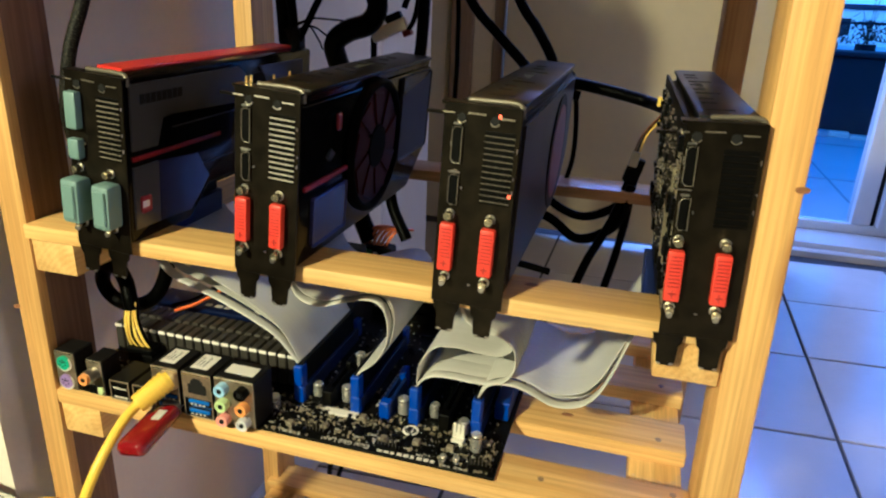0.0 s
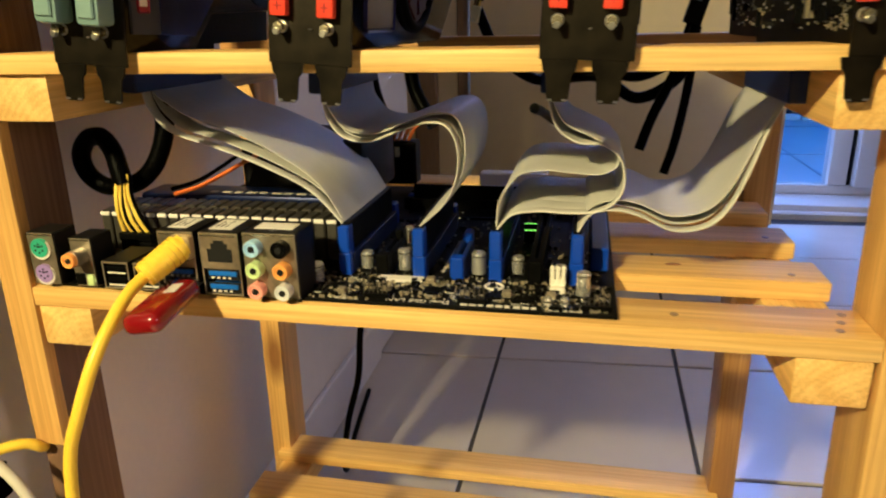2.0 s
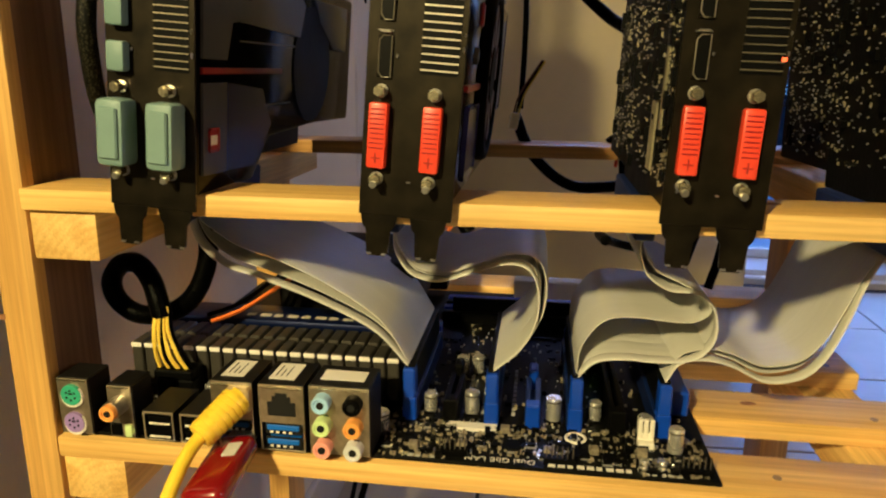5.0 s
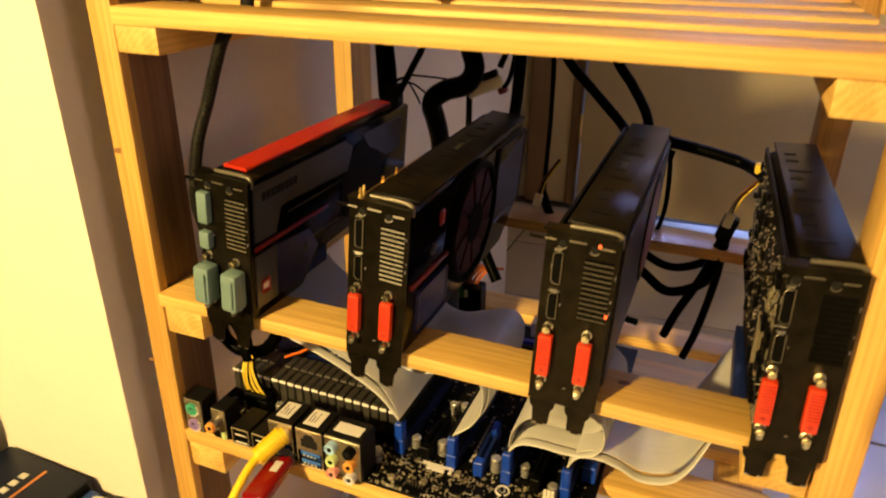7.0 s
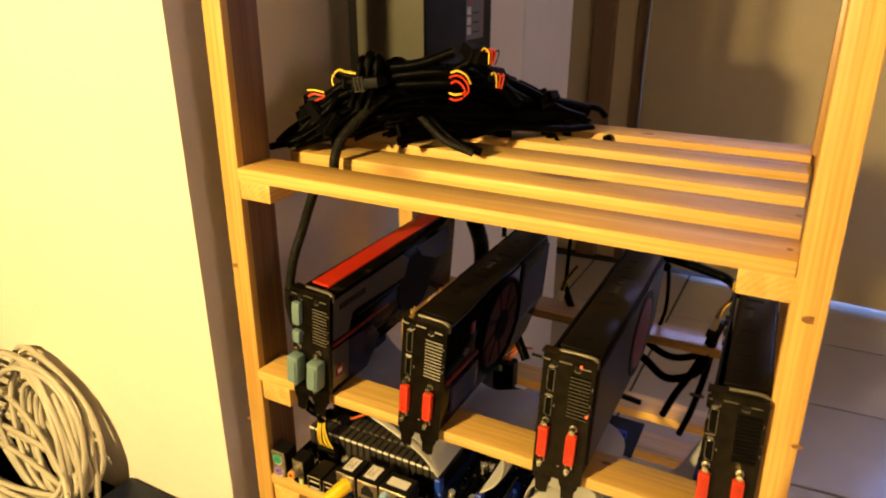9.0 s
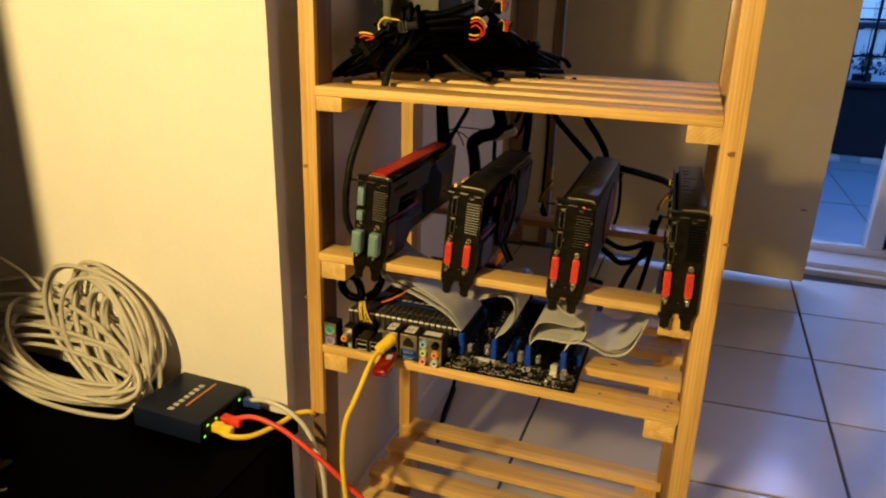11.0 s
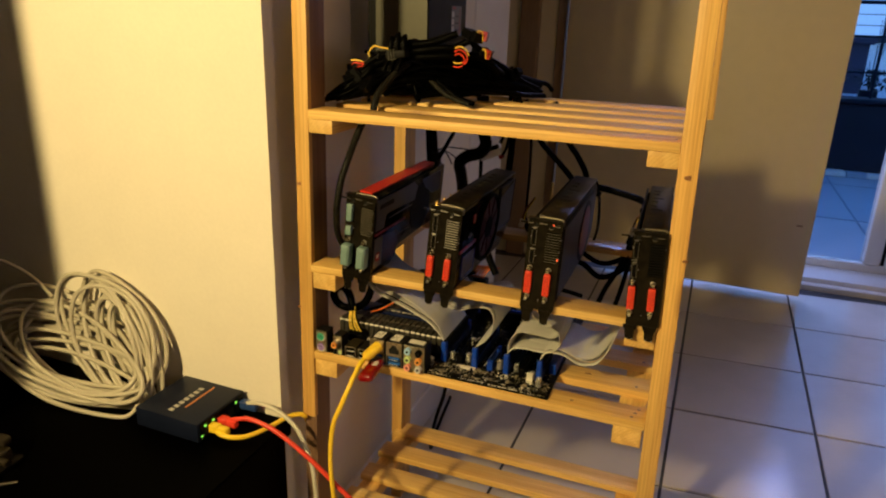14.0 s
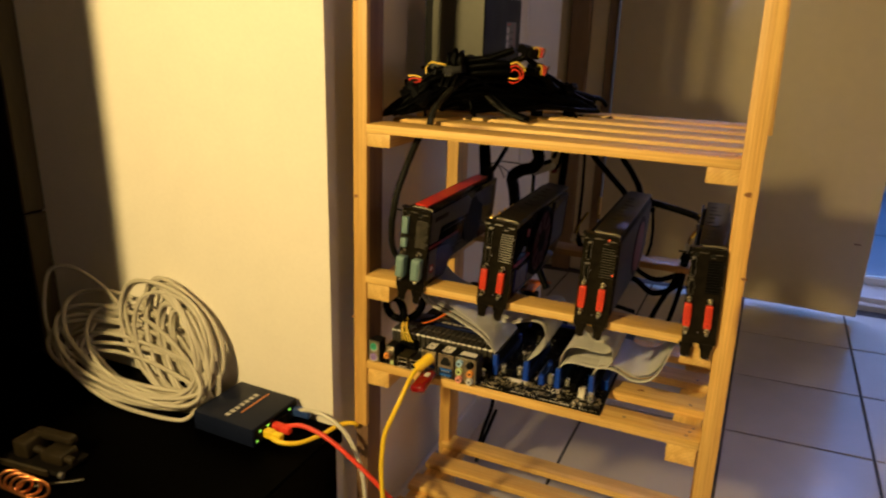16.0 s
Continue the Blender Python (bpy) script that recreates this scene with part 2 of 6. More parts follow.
RED_FAN = material("dark_red_fan_plastic", (0.038, 0.0016, 0.0016), 0.4, spec=0.08, vary=0.2, scale=60)
FAN_BLACK = material("matt_fan_black", (0.0010, 0.0010, 0.0010), 0.6, spec=0.04, vary=0.2, scale=120)
TEAL_CAP = material("pale_teal_cap", (0.155, 0.245, 0.235), 0.5, vary=0.1, scale=120)
BLUE_SLOT = material("blue_slot_plastic", (0.005, 0.048, 0.44), 0.35, vary=0.12, scale=160)
# blue window light mirrored in the shrouds, put into the base colour
BLUE_REFLECTION = material("violet_blue_reflection", (0.030, 0.030, 0.115), 0.25, 0.2, spec=0.5, vary=0.5, scale=30)
NAVY_SLOT = material("navy_slot_plastic", (0.004, 0.013, 0.075), 0.4, spec=0.3, vary=0.12, scale=160)
BRAID = braid_material()
BLUE_SINK = material("blue_heatsink_plate", (0.004, 0.011, 0.065), 0.3, 0.5, vary=0.12, scale=120)
GUNMETAL = material("gunmetal_heatsink", (0.085, 0.077, 0.064), 0.36, 0.6, vary=0.15, scale=150)
CAN = material("capacitor_can", (0.72, 0.70, 0.66), 0.26, 0.75, vary=0.1, scale=200)
WHITE_PLASTIC = material("white_connector", (0.78, 0.74, 0.64), 0.45, vary=0.06, scale=120)
LABEL = material("white_paper_label", (0.74, 0.70, 0.64), 0.7, vary=0.05, scale=150)
PRINT = material("grey_print", (0.50, 0.48, 0.44), 0.6, vary=0.2, scale=300)
INK = material("dark_print", (0.012, 0.012, 0.012), 0.5, spec=0.15)
RIBBON = material("grey_ribbon_cable", (0.56, 0.55, 0.51), 0.5, vary=0.07, scale=40, bump=0.05, stretch=(1, 14, 1))
CABLE_BLACK = material("black_cable_sleeve", (0.0005, 0.0005, 0.0004), 0.36, spec=0.035, vary=0.5, scale=500, bump=0.5)
YELLOW = material("yellow_cable", (0.88, 0.60, 0.010), 0.38, vary=0.06, scale=60)
YELLOW_WIRE = material("yellow_wire", (0.85, 0.60, 0.05), 0.4)
RED_WIRE = material("red_wire", (0.75, 0.05, 0.015), 0.4)
ORANGE_WIRE = material("orange_wire", (0.85, 0.20, 0.02), 0.4)
BROWN_WIRE = material("brown_wire", (0.14, 0.045, 0.015), 0.45)
RED_CABLE = material("red_cable", (0.72, 0.05, 0.018), 0.42, vary=0.08, scale=60)
WHITE_CABLE = material("off_white_cable", (0.60, 0.57, 0.48), 0.45, vary=0.08, scale=60)
COIL_GREY = material("grey_beige_cable", (0.47, 0.43, 0.335), 0.38, vary=0.1, scale=60)
SCRAP = material("dark_brown_iron", (0.020, 0.014, 0.006), 0.42, 0.2, vary=0.5, scale=60)
BLUE_PLUG = material("dark_blue_plug", (0.02, 0.05, 0.18), 0.4)
NAVY_METAL = material("navy_painted_metal", (0.006, 0.009, 0.024), 0.42, 0.0, spec=0.2, vary=0.15, scale=160, bump=0.05)
RED_GLASSY = material("translucent_red_plastic", (0.19, 0.003, 0.003), 0.16, vary=0.15, scale=60, coat=0.5)
OLIVE_METAL = material("grey_painted_steel", (0.052, 0.050, 0.032), 0.45, 0.3, vary=0.1, scale=140)
FACE_STEEL = material("yellowed_port_face", (0.36, 0.30, 0.21), 0.36, 0.8, vary=0.35, scale=260, bump=0.05)
PORT_DARK = material("dark_port_body", (0.010, 0.009, 0.008), 0.4, 0.2, spec=0.25, vary=0.4, scale=200)
BRASSY = material("yellowed_nickel", (0.74, 0.66, 0.46), 0.25, 0.95, vary=0.15, scale=200)
BRASS = material("brass", (0.75, 0.52, 0.18), 0.28, 0.95)
GREEN_JACK, PURPLE_JACK = material("green_jack", (0.05, 0.36, 0.22), 0.45), material("purple_jack", (0.30, 0.20, 0.50), 0.45)
BLUE_JACK, LIME_JACK = material("light_blue_jack", (0.36, 0.58, 0.82), 0.45), material("lime_jack", (0.56, 0.70, 0.30), 0.45)
PINK_JACK, ORANGE_JACK = material("pink_jack", (0.86, 0.36, 0.28), 0.45), material("orange_jack", (0.85, 0.36, 0.06), 0.45)
CLEAR_PLUG = material("yellowed_clear_plug", (0.50, 0.36, 0.16), 0.2, spec=0.6)
TAN_PART = material("small_tan_parts", (0.26, 0.22, 0.15), 0.4, 0.2, vary=0.6, scale=600)
GREY_JACK = material("grey_jack", (0.62, 0.62, 0.62), 0.45)
USB_BLUE = material("blue_usb_tongue", (0.01, 0.12, 0.55), 0.4)
GREEN_CONN = material("green_connector", (0.03, 0.22, 0.08), 0.45)
COPPER = material("copper_coil", (0.75, 0.30, 0.10), 0.3, 0.9)
LED_GREEN = material("green_led", (0.1, 0.5, 0.05), 0.4, emit=(0.35, 1.0, 0.08), strength=1.3)
LED_RED = material("red_led", (0.5, 0.05, 0.02), 0.4, emit=(1.0, 0.12, 0.02), strength=2.0)
GLASS = glass_material()
TERRACE = material("terrace_tile", (0.58, 0.62, 0.68), 0.5, vary=0.12, scale=8, bump=0.1)
NAVY_WALL = material("dark_terrace_wall", (0.004, 0.005, 0.016), 0.7, vary=0.5, scale=9, bump=0.2)
DARK_FACADE = material("dark_dusk_facade", (0.018, 0.016, 0.042), 0.8, vary=0.4, scale=2)
LEAF_DUSK = material("dark_green_leaf", (0.016, 0.022, 0.026), 0.6, vary=0.4, scale=80)
DUSK_SKY = material("dusk_sky_glow", (0.1, 0.15, 0.25), 1.0, vary=0.15, scale=0.2, emit=(0.24, 0.50, 1.0), strength=1.15)
FAR_FACADE = material("pale_far_facade", (0.72, 0.74, 0.78), 0.8, vary=0.25, scale=3)

# ---- mesh helpers ----


def box(bm, x0, x1, y0, y1, z0, z1, bevel=0.0, seg=1):
    got = bmesh.ops.create_cube(bm, size=1.0, matrix=Matrix.Translation(((x0 + x1) / 2, (y0 + y1) / 2, (z0 + z1) / 2)) @ Matrix.Diagonal((x1 - x0, y1 - y0, z1 - z0, 1)))
    if bevel:
        edges = list({e for v in got["verts"] for e in v.link_edges})
        bmesh.ops.bevel(bm, geom=edges, offset=bevel, segments=seg, affect="EDGES", profile=0.5)
    return bm


def boxed(x0, x1, y0, y1, z0, z1, bevel=0.0, seg=1):
    return box(bmesh.new(), x0, x1, y0, y1, z0, z1, bevel, seg)


def rod(bm, p0, p1, r, seg=16, r2=None):
    p0, p1 = Vector(p0), Vector(p1)
    m = Matrix.Translation((p0 + p1) / 2) @ (p1 - p0).to_track_quat("Z", "Y").to_matrix().to_4x4()
    bmesh.ops.create_cone(bm, cap_ends=True, segments=seg, radius1=r, radius2=r if r2 is None else r2, depth=(p1 - p0).length, matrix=m)
    return bm


def slab(bm, outline, y0, y1):
    """A flat plate: its outline in x and z, its thickness along y."""
    near, back = [[bm.verts.new((x, y, z)) for x, z in outline] for y in (y0, y1)]
    bm.faces.new(near)
    bm.faces.new(back[::-1])
    n = len(outline)
    for i in range(n):
        bm.faces.new((near[i], back[i], back[(i + 1) % n], near[(i + 1) % n]))
    return bm


def side_slab(bm, outline, x0, x1, bevel=0.0):
    """A plate seen from the side: its outline in y and z, its thickness along x."""
    near, back = [[bm.verts.new((x, y, z)) for y, z in outline] for x in (x0, x1)]
    faces = [bm.faces.new(near), bm.faces.new(back[::-1])]
    n = len(outline)
    faces += [bm.faces.new((near[i], back[i], back[(i + 1) % n], near[(i + 1) % n])) for i in range(n)]
    if bevel:
        bmesh.ops.recalc_face_normals(bm, faces=faces)
        bmesh.ops.bevel(bm, geom=list({e for f in faces for e in f.edges}), offset=bevel, segments=2, affect="EDGES", profile=0.5)
    return bm


def rounded_rod(p0, p1, r, seg=16, bevel=0.0006):
    bm = rod(bmesh.new(), p0, p1, r, seg)
    rims = [e for e in bm.edges if any(len(f.verts) > 4 for f in e.link_faces)]
    bmesh.ops.bevel(bm, geom=rims, offset=bevel, segments=2, affect="EDGES")
    return bm


def spline(points, steps=8):
    """Catmull-Rom through the points."""
    p = [Vector(q) for q in points]
    p = [2 * p[0] - p[1], *p, 2 * p[-1] - p[-2]]
    out = []
    for a, b, c, d in zip(p, p[1:], p[2:], p[3:]):
        for i in range(steps):
            t = i / steps
            out.append(0.5 * (2 * b + (c - a) * t + (2 * a - 5 * b + 4 * c - d) * t * t + (3 * b - a - 3 * c + d) * t ** 3))
    return out + [p[-2]]


def tube(bm, points, r, seg=8, steps=8, smooth=True):
    """A round cable through the points."""
    line = spline(points, steps) if smooth else [Vector(q) for q in points]
    tangent = [(line[min(i + 1, len(line) - 1)] - line[max(i - 1, 0)]).normalized() for i in range(len(line))]
    side = tangent[0].orthogonal().normalized()
    rings = []
    for q, t in zip(line, tangent):
        side = (side - side.dot(t) * t).normalized()
        up = t.cross(side)
        rings.append([bm.verts.new(q + r * (math.cos(2 * math.pi * k / seg) * side + math.sin(2 * math.pi * k / seg) * up)) for k in range(seg)])
    for a, b in zip(rings, rings[1:]):
        for k in range(seg):
            bm.faces.new((a[k], a[(k + 1) % seg], b[(k + 1) % seg], b[k]))
    bm.faces.new(rings[0][::-1])
    bm.faces.new(rings[-1])
    return bm


def strip(bm, profile, y0, y1, thick, steps=10, skew=0.0, cols=10):
    """A flat ribbon: the profile in x and z, its width along y. skew: how much it slides along y towards its far end."""
    line = spline([(x, 0, z) for x, z in profile], steps)
    n = len(line)
    grid = []
    for i, q in enumerate(line):
        t = (line[min(i + 1, n - 1)] - line[max(i - 1, 0)]).normalized()
        nrm = Vector((-t.z, 0, t.x))
        s = skew * i / (n - 1)
        row = []
        for side in (1, -1):
            cells = []
            for k in range(cols + 1):
                rib = 0.34 * thick if k in (0, cols) else 0.0
                cells.append(bm.verts.new(Vector((q.x, y0 + (y1 - y0) * k / cols + s, q.z)) + side * nrm * (thick / 2 - rib)))
            row.append(cells)
        grid.append(row)
    for a, b in zip(grid, grid[1:]):
        for k in range(cols):
            bm.faces.new((a[0][k], a[0][k + 1], b[0][k + 1], b[0][k]))
            bm.faces.new((a[1][k + 1], a[1][k], b[1][k], b[1][k + 1]))
        for k in (0, cols):
            f = (a[0][k], b[0][k], b[1][k], a[1][k])
            bm.faces.new(f if k == 0 else f[::-1])
    for row in (grid[0], grid[-1]):
        for k in range(cols):
            bm.faces.new((row[0][k], row[1][k], row[1][k + 1], row[0][k + 1]))
    return bm


def mesh(name, bm, smooth=None):
    bmesh.ops.recalc_face_normals(bm, faces=bm.faces)
    me = bpy.data.meshes.new(name)
    bm.to_mesh(me)
    bm.free()
    if smooth is not None:
        me.polygons.foreach_set("use_smooth", [True] * len(me.polygons))
        me.set_sharp_from_angle(angle=radians(smooth))
    return me


def part(name, bm, mat, parent=None, label="", smooth=35, at=None):
    ob = new(name, mesh(name, bm, smooth))
    ob.data.materials.append(mat)
    ob.parent = parent
    if at is not None:
        ob.matrix_local = at
    if label:
        ob["label"] = label
    return ob


def alike(name, data, parent, at, label=""):
    """One more piece on a mesh that is there already."""
    ob = new(name, data)
    ob.parent = parent
    ob.matrix_local = at
    if label:
        ob["label"] = label
    return ob


def thing(name, label, category, at=None, group=""):
    ob = new(name)
    ob.empty_display_size = 0.02
    if at is not None:
        ob.matrix_world = at
    return tagged(ob, label, category, group)


def structure(name, bm, mat, label="", smooth=None, parent=None):
    ob = part(name, bm, mat, parent, smooth=smooth)
    return tagged(ob, label, "", kind="structure")


Z = Vector((0, 0, 1))


# ---- the room ----
floor = structure("floor", boxed(-3.2, 2.6, -3.4, 1.78, -0.06, -0.0035), GROUT, "pale glazed square floor tiles with dark grout")
H = 2.5
front = structure("wall_front", boxed(-3.2, -0.052, -0.010, 0.12, 0, H), WALL, "cream painted wall lit yellow by the lamp")
for dy, dz, wy, wz in ((0.0, 0.0, 0.006, 0.0006), (0.002, 0.001, 0.0006, 0.006), (-0.003, -0.003, 0.004, 0.0006), (0.001, 0.006, 0.003, 0.0006)):
    part("scratch", boxed(-0.0521, -0.0517, 0.024 + dy, 0.024 + dy + wy, 0.336 + dz, 0.336 + dz + wz), LABEL, front, "small white scratch")
structure("wall_side", boxed(-0.178, -0.052, 0.12, 0.74, 0, H), WALL, "cream painted return wall beside the wooden rack")
structure("trim_jamb", boxed(-0.178, -0.049, 0.74, 1.0, 0, H, 0.004), WHITE_PAINT, "white painted door jamb at the wall's end")
structure("wall_hall", boxed(-1.6, -0.30, 1.72, 1.84, 0, H), WALL, "plain wall of the dim hallway")
structure("wall_hall_left", boxed(-1.72, -1.6, 0.12, 1.84, 0, H), WALL, "plain hallway end wall")
structure("wall_back", boxed(-3.2, 2.6, -3.52, -3.4, 0, H), UNSEEN_WALL, "plain unseen wall behind, darkened to cut bounce light")
structure("wall_left", boxed(-3.32, -3.2, -3.4, 0.12, 0, H), UNSEEN_WALL, "plain unseen wall, darkened to cut bounce light")
structure("wall_right", boxed(2.6, 2.72, -3.4, 1.9, 0, H), UNSEEN_WALL, "plain unseen wall, darkened to cut bounce light")
structure("wall_window", boxed(1.62, 2.6, 1.78, 1.9, 0, H), WALL, "plain unseen wall, darkened to cut bounce light beside the glazed door")
structure("wall_over_window", boxed(-0.02, 1.62, 1.78, 1.9, 2.12, H), WALL, "plain unseen wall, darkened to cut bounce light over the glazed door")
# added out of view: its edge throws the upright shadow on wall_front
structure("wall_shadow_caster", boxed(-1.7, -0.336, -0.42, -0.362, 0, H), UNSEEN_WALL, "unseen wall added to cast the shadow on the cream wall")
structure("ceiling", boxed(-3.4, 2.8, -3.6, 2.0, H, H + 0.1), CEIL, "unseen ceiling, greyed to cut bounce light")
bb = boxed(-0.052, -0.043, -0.008, 0.74, 0, 0.078, 0.002)
structure("baseboard", bb, WHITE_PAINT, "low white baseboard along the return wall")

# door frame strips in the hall, hinge side
frame_side = thing("door_frame", "painted door frame with a brown wooden strip", "door frame")
tagged(frame_side, kind="structure")
part("frame_board", boxed(-0.30, -0.20, 1.69, 1.83, 0, 2.1, 0.003), DOOR_PAINT, frame_side)
part("wood_strip", boxed(-0.20, -0.135, 1.67, 1.83, 0, 2.1, 0.004), TRIM_BROWN, frame_side, "brown wooden strip")
part("frame_stop", boxed(-0.135, -0.075, 1.69, 1.83, 0, 2.1, 0.003), DOOR_PAINT, frame_side)
part("wood_strip", boxed(-0.075, -0.045, 1.68, 1.83, 0, 2.1, 0.003), TRIM_BROWN, frame_side, "narrow dark strip")

# the open door, its leaf almost in line with the hall wall
door = thing("door_1", "beige painted flush door standing open above the tiles", "door", pose(-0.035, 1.655, 0.0, 0, 0, -3.4))
tagged(door, kind="structure")
part("leaf", boxed(0, 0.818, 0, 0.04, 0.020, 2.02, 0.0025, 2), DOOR_PAINT, door)
plate = rounded_rod((0.768, -0.004, 0.945), (0.768, 0.0, 0.945), 0.019, 24)
bmesh.ops.scale(plate, vec=(0.75, 1, 1.7), space=Matrix.Translation((-0.768, 0, -0.945)), verts=plate.verts)
escutcheon = part("escutcheon", plate, BRASS, door, "small brass keyhole plate")
part("keyhole", rod(bmesh.new(), (0.768, -0.0046, 0.945), (0.768, -0.0041, 0.945), 0.004, 12), INK, escutcheon)
for hz in (0.25, 1.75):
    part("hinge", rounded_rod((-0.004, -0.006, hz - 0.04), (-0.004, -0.006, hz + 0.04), 0.006, 12), BRASS, door)

# glazed terrace door behind it
win = thing("window_1", "white framed glazed terrace door with a raised sill", "window")
tagged(win, kind="structure")
part("window_sill", boxed(-0.02, 1.62, 1.78, 2.02, -0.05, 0.035, 0.006, 2), WHITE_PAINT, win, "white stone sill step")
part("sill_lip", boxed(-0.02, 1.62, 1.755, 1.782, -0.05, 0.018, 0.004), WHITE_PAINT, win)
part("bottom_rail", boxed(0.12, 1.62, 1.915, 1.97, 0.035, 0.064, 0.006, 2), WHITE_PAINT, win)
part("post", boxed(1.002, 1.055, 1.915, 1.975, 0.064, 2.1, 0.006, 2), WHITE_PAINT, win)
part("post", boxed(1.067, 1.125, 1.890, 1.975, 0.064, 2.1, 0.006, 2), WHITE_PAINT, win)
part("post_gap", boxed(1.055, 1.067, 1.925, 1.965, 0.064, 2.1), INK, win, "dark gap between the two sashes")
part("post", boxed(-0.02, 0.12, 1.885, 1.975, 0.035, 2.1, 0.006, 2), WHITE_PAINT, win)
part("post", boxed(1.56, 1.62, 1.885, 1.975, 0.064, 2.1, 0.006, 2), WHITE_PAINT, win)
part("head_rail", boxed(0.12, 1.56, 1.89, 1.97, 2.03, 2.12, 0.006, 2), WHITE_PAINT, win)
for gx0, gx1 in ((0.12, 1.002), (1.125, 1.56)):
    pane = part("pane", boxed(gx0, gx1, 1.938, 1.944, 0.064, 2.03), GLASS, win)
    pane.visible_shadow = False

# terrace outside
ground = structure("ground", boxed(-30, 30, 1.975, 60, -0.08, -0.012), TERRACE, "grey terrace paving outside the glazed door")
for tx in [0.30 + 0.84 * i for i in range(5)]:
    part("paving_joint", boxed(tx, tx + 0.008, 1.98, 3.9, -0.012, -0.0095), JOINT, ground)
for ty in (2.02, 2.845, 3.67):
    part("paving_joint", boxed(0.3, 4.4, ty, ty + 0.008, -0.0118, -0.0092), JOINT, ground)
parapet = thing("terrace_wall", "dark low wall at the terrace's edge", "wall")
part("body", boxed(-2, 7, 3.98, 4.12, -0.012, 0.415, 0.01), NAVY_WALL, parapet)
part("coping", boxed(-2, 7, 3.95, 4.15, 0.415, 0.44, 0.008), NAVY_WALL, parapet)
kerb = random.Random(8)
for i in range(40):
    kx = -0.4 + 0.11 * i
    part("kerb_stone", boxed(kx, kx + 0.108, 3.90 + kerb.uniform(0, 0.03), 3.979, -0.012, kerb.uniform(0.004, 0.03), 0.006), WHITE_PAINT if i % 3 else JOINT, parapet)
railing = thing("terrace_railing", "thin dark metal railing on the terrace's low wall", "railing")
for z, r in ((0.585, 0.006), (0.785, 0.007), (0.970, 0.011)):
    part("rail", rod(bmesh.new(), (-2, 4.05, z), (7, 4.05, z), r, 8), NAVY_METAL, railing)
for z in (0.845, 0.905):
    part("wire", rod(bmesh.new(), (-2, 4.05, z), (7, 4.05, z), 0.0022, 6), NAVY_METAL, railing)
for i in range(12):
    part("post", rod(bmesh.new(), (-0.55 + 0.62 * i, 4.05, 0.44), (-0.55 + 0.62 * i, 4.05, 0.975), 0.009, 8), NAVY_METAL, railing)
# pots and twigs behind the low wall, bare branches above
twigs = random.Random(31)
for i in range(14):
    pot_x = 0.30 + 0.21 * i + twigs.uniform(-0.04, 0.04)
    plant = thing("potted_plant", "dark potted plant with thin bare stems outside", "plant", pose(pot_x, 4.34, 0.38), "potted plants on the terrace")
    pot = part("pot", rounded_rod((0, 0, 0), (0, 0, 0.085), 0.055, 16), NAVY_METAL, plant)
    stems, leaves = bmesh.new(), bmesh.new()
    for _ in range(9):
        lean, tall = Vector((twigs.gauss(0, 0.06), twigs.gauss(0, 0.05), 0)), twigs.choice((0.10, 0.14, 0.18, 0.42, 0.60))
        top = Vector((0, 0, 0.08)) + lean + Z * tall
        tube(stems, [(0, 0, 0.08), tuple(lean * 0.3 + Z * (0.08 + 0.5 * tall)), tuple(top)], 0.0018, 5, 4)
        for _ in range(26):
            c = Vector((0, 0, 0.08)) + lean * twigs.random() + Z * twigs.uniform(0.01, 0.13) + Vector((twigs.gauss(0, 0.03), twigs.gauss(0, 0.03), 0))
            u, v = Vector((twigs.gauss(0, 1), twigs.gauss(0, 1), twigs.gauss(0, 1))).normalized() * 0.014, Vector((twigs.gauss(0, 1), twigs.gauss(0, 1), twigs.gauss(0, 1))).normalized() * 0.007
            leaves.faces.new([leaves.verts.new(q) for q in (c - u, c - v, c + u, c + v)])
    part("stems", stems, LEAF_DUSK, plant)
    part("leaves", leaves, LEAF_DUSK, plant)
    part("saucer", rounded_rod((0, 0, -0.012), (0, 0, 0), 0.065, 16), NAVY_METAL, plant)
planter_shelf = thing("planter_ledge", "dark ledge that carries the plant pots outside", "ledge")
part("ledge_board", boxed(-1.5, 6, 4.24, 4.46, 0.34, 0.367, 0.004), NAVY_WALL, planter_shelf)
part("ledge_foot", boxed(-1.5, 6, 4.28, 4.42, -0.012, 0.34), NAVY_WALL, planter_shelf)
# houses across the garden and the dusk sky behind them
dark_house = thing("far_house", "dark house across the garden in the dusk", "house")
part("wall", boxed(-6, 2.29, 10.0, 13.0, -0.05, 0.62), DARK_FACADE, dark_house)
part("roof", boxed(-6.1, 2.34, 9.9, 13.1, 0.62, 0.70, 0.02), DARK_FACADE, dark_house)
pale_house = thing("far_house", "pale house with dusk light on its wall", "house")
part("wall", boxed(2.9, 9.0, 13.6, 17.0, -0.05, 0.58), FAR_FACADE, pale_house)
part("roof", boxed(2.8, 9.1, 13.5, 17.1, 0.58, 0.66, 0.02), DARK_FACADE, pale_house)
for wx in range(3):
    fr = part("window", boxed(3.35 + 0.8 * wx, 3.62 + 0.8 * wx, 13.57, 13.6, 0.12, 0.46, 0.01), WHITE_PAINT, pale_house)
    part("pane", boxed(3.38 + 0.8 * wx, 3.59 + 0.8 * wx, 13.56, 13.575, 0.15, 0.43), NAVY_WALL, fr)
structure("backdrop", boxed(-30, 60, 40.0, 40.2, -2, 16), DUSK_SKY, "pale blue dusk sky beyond the terrace")

# ---- the wooden rack ----
rack = thing("wooden_rack", "bare pine slatted storage rack standing on the tiles", "shelf")


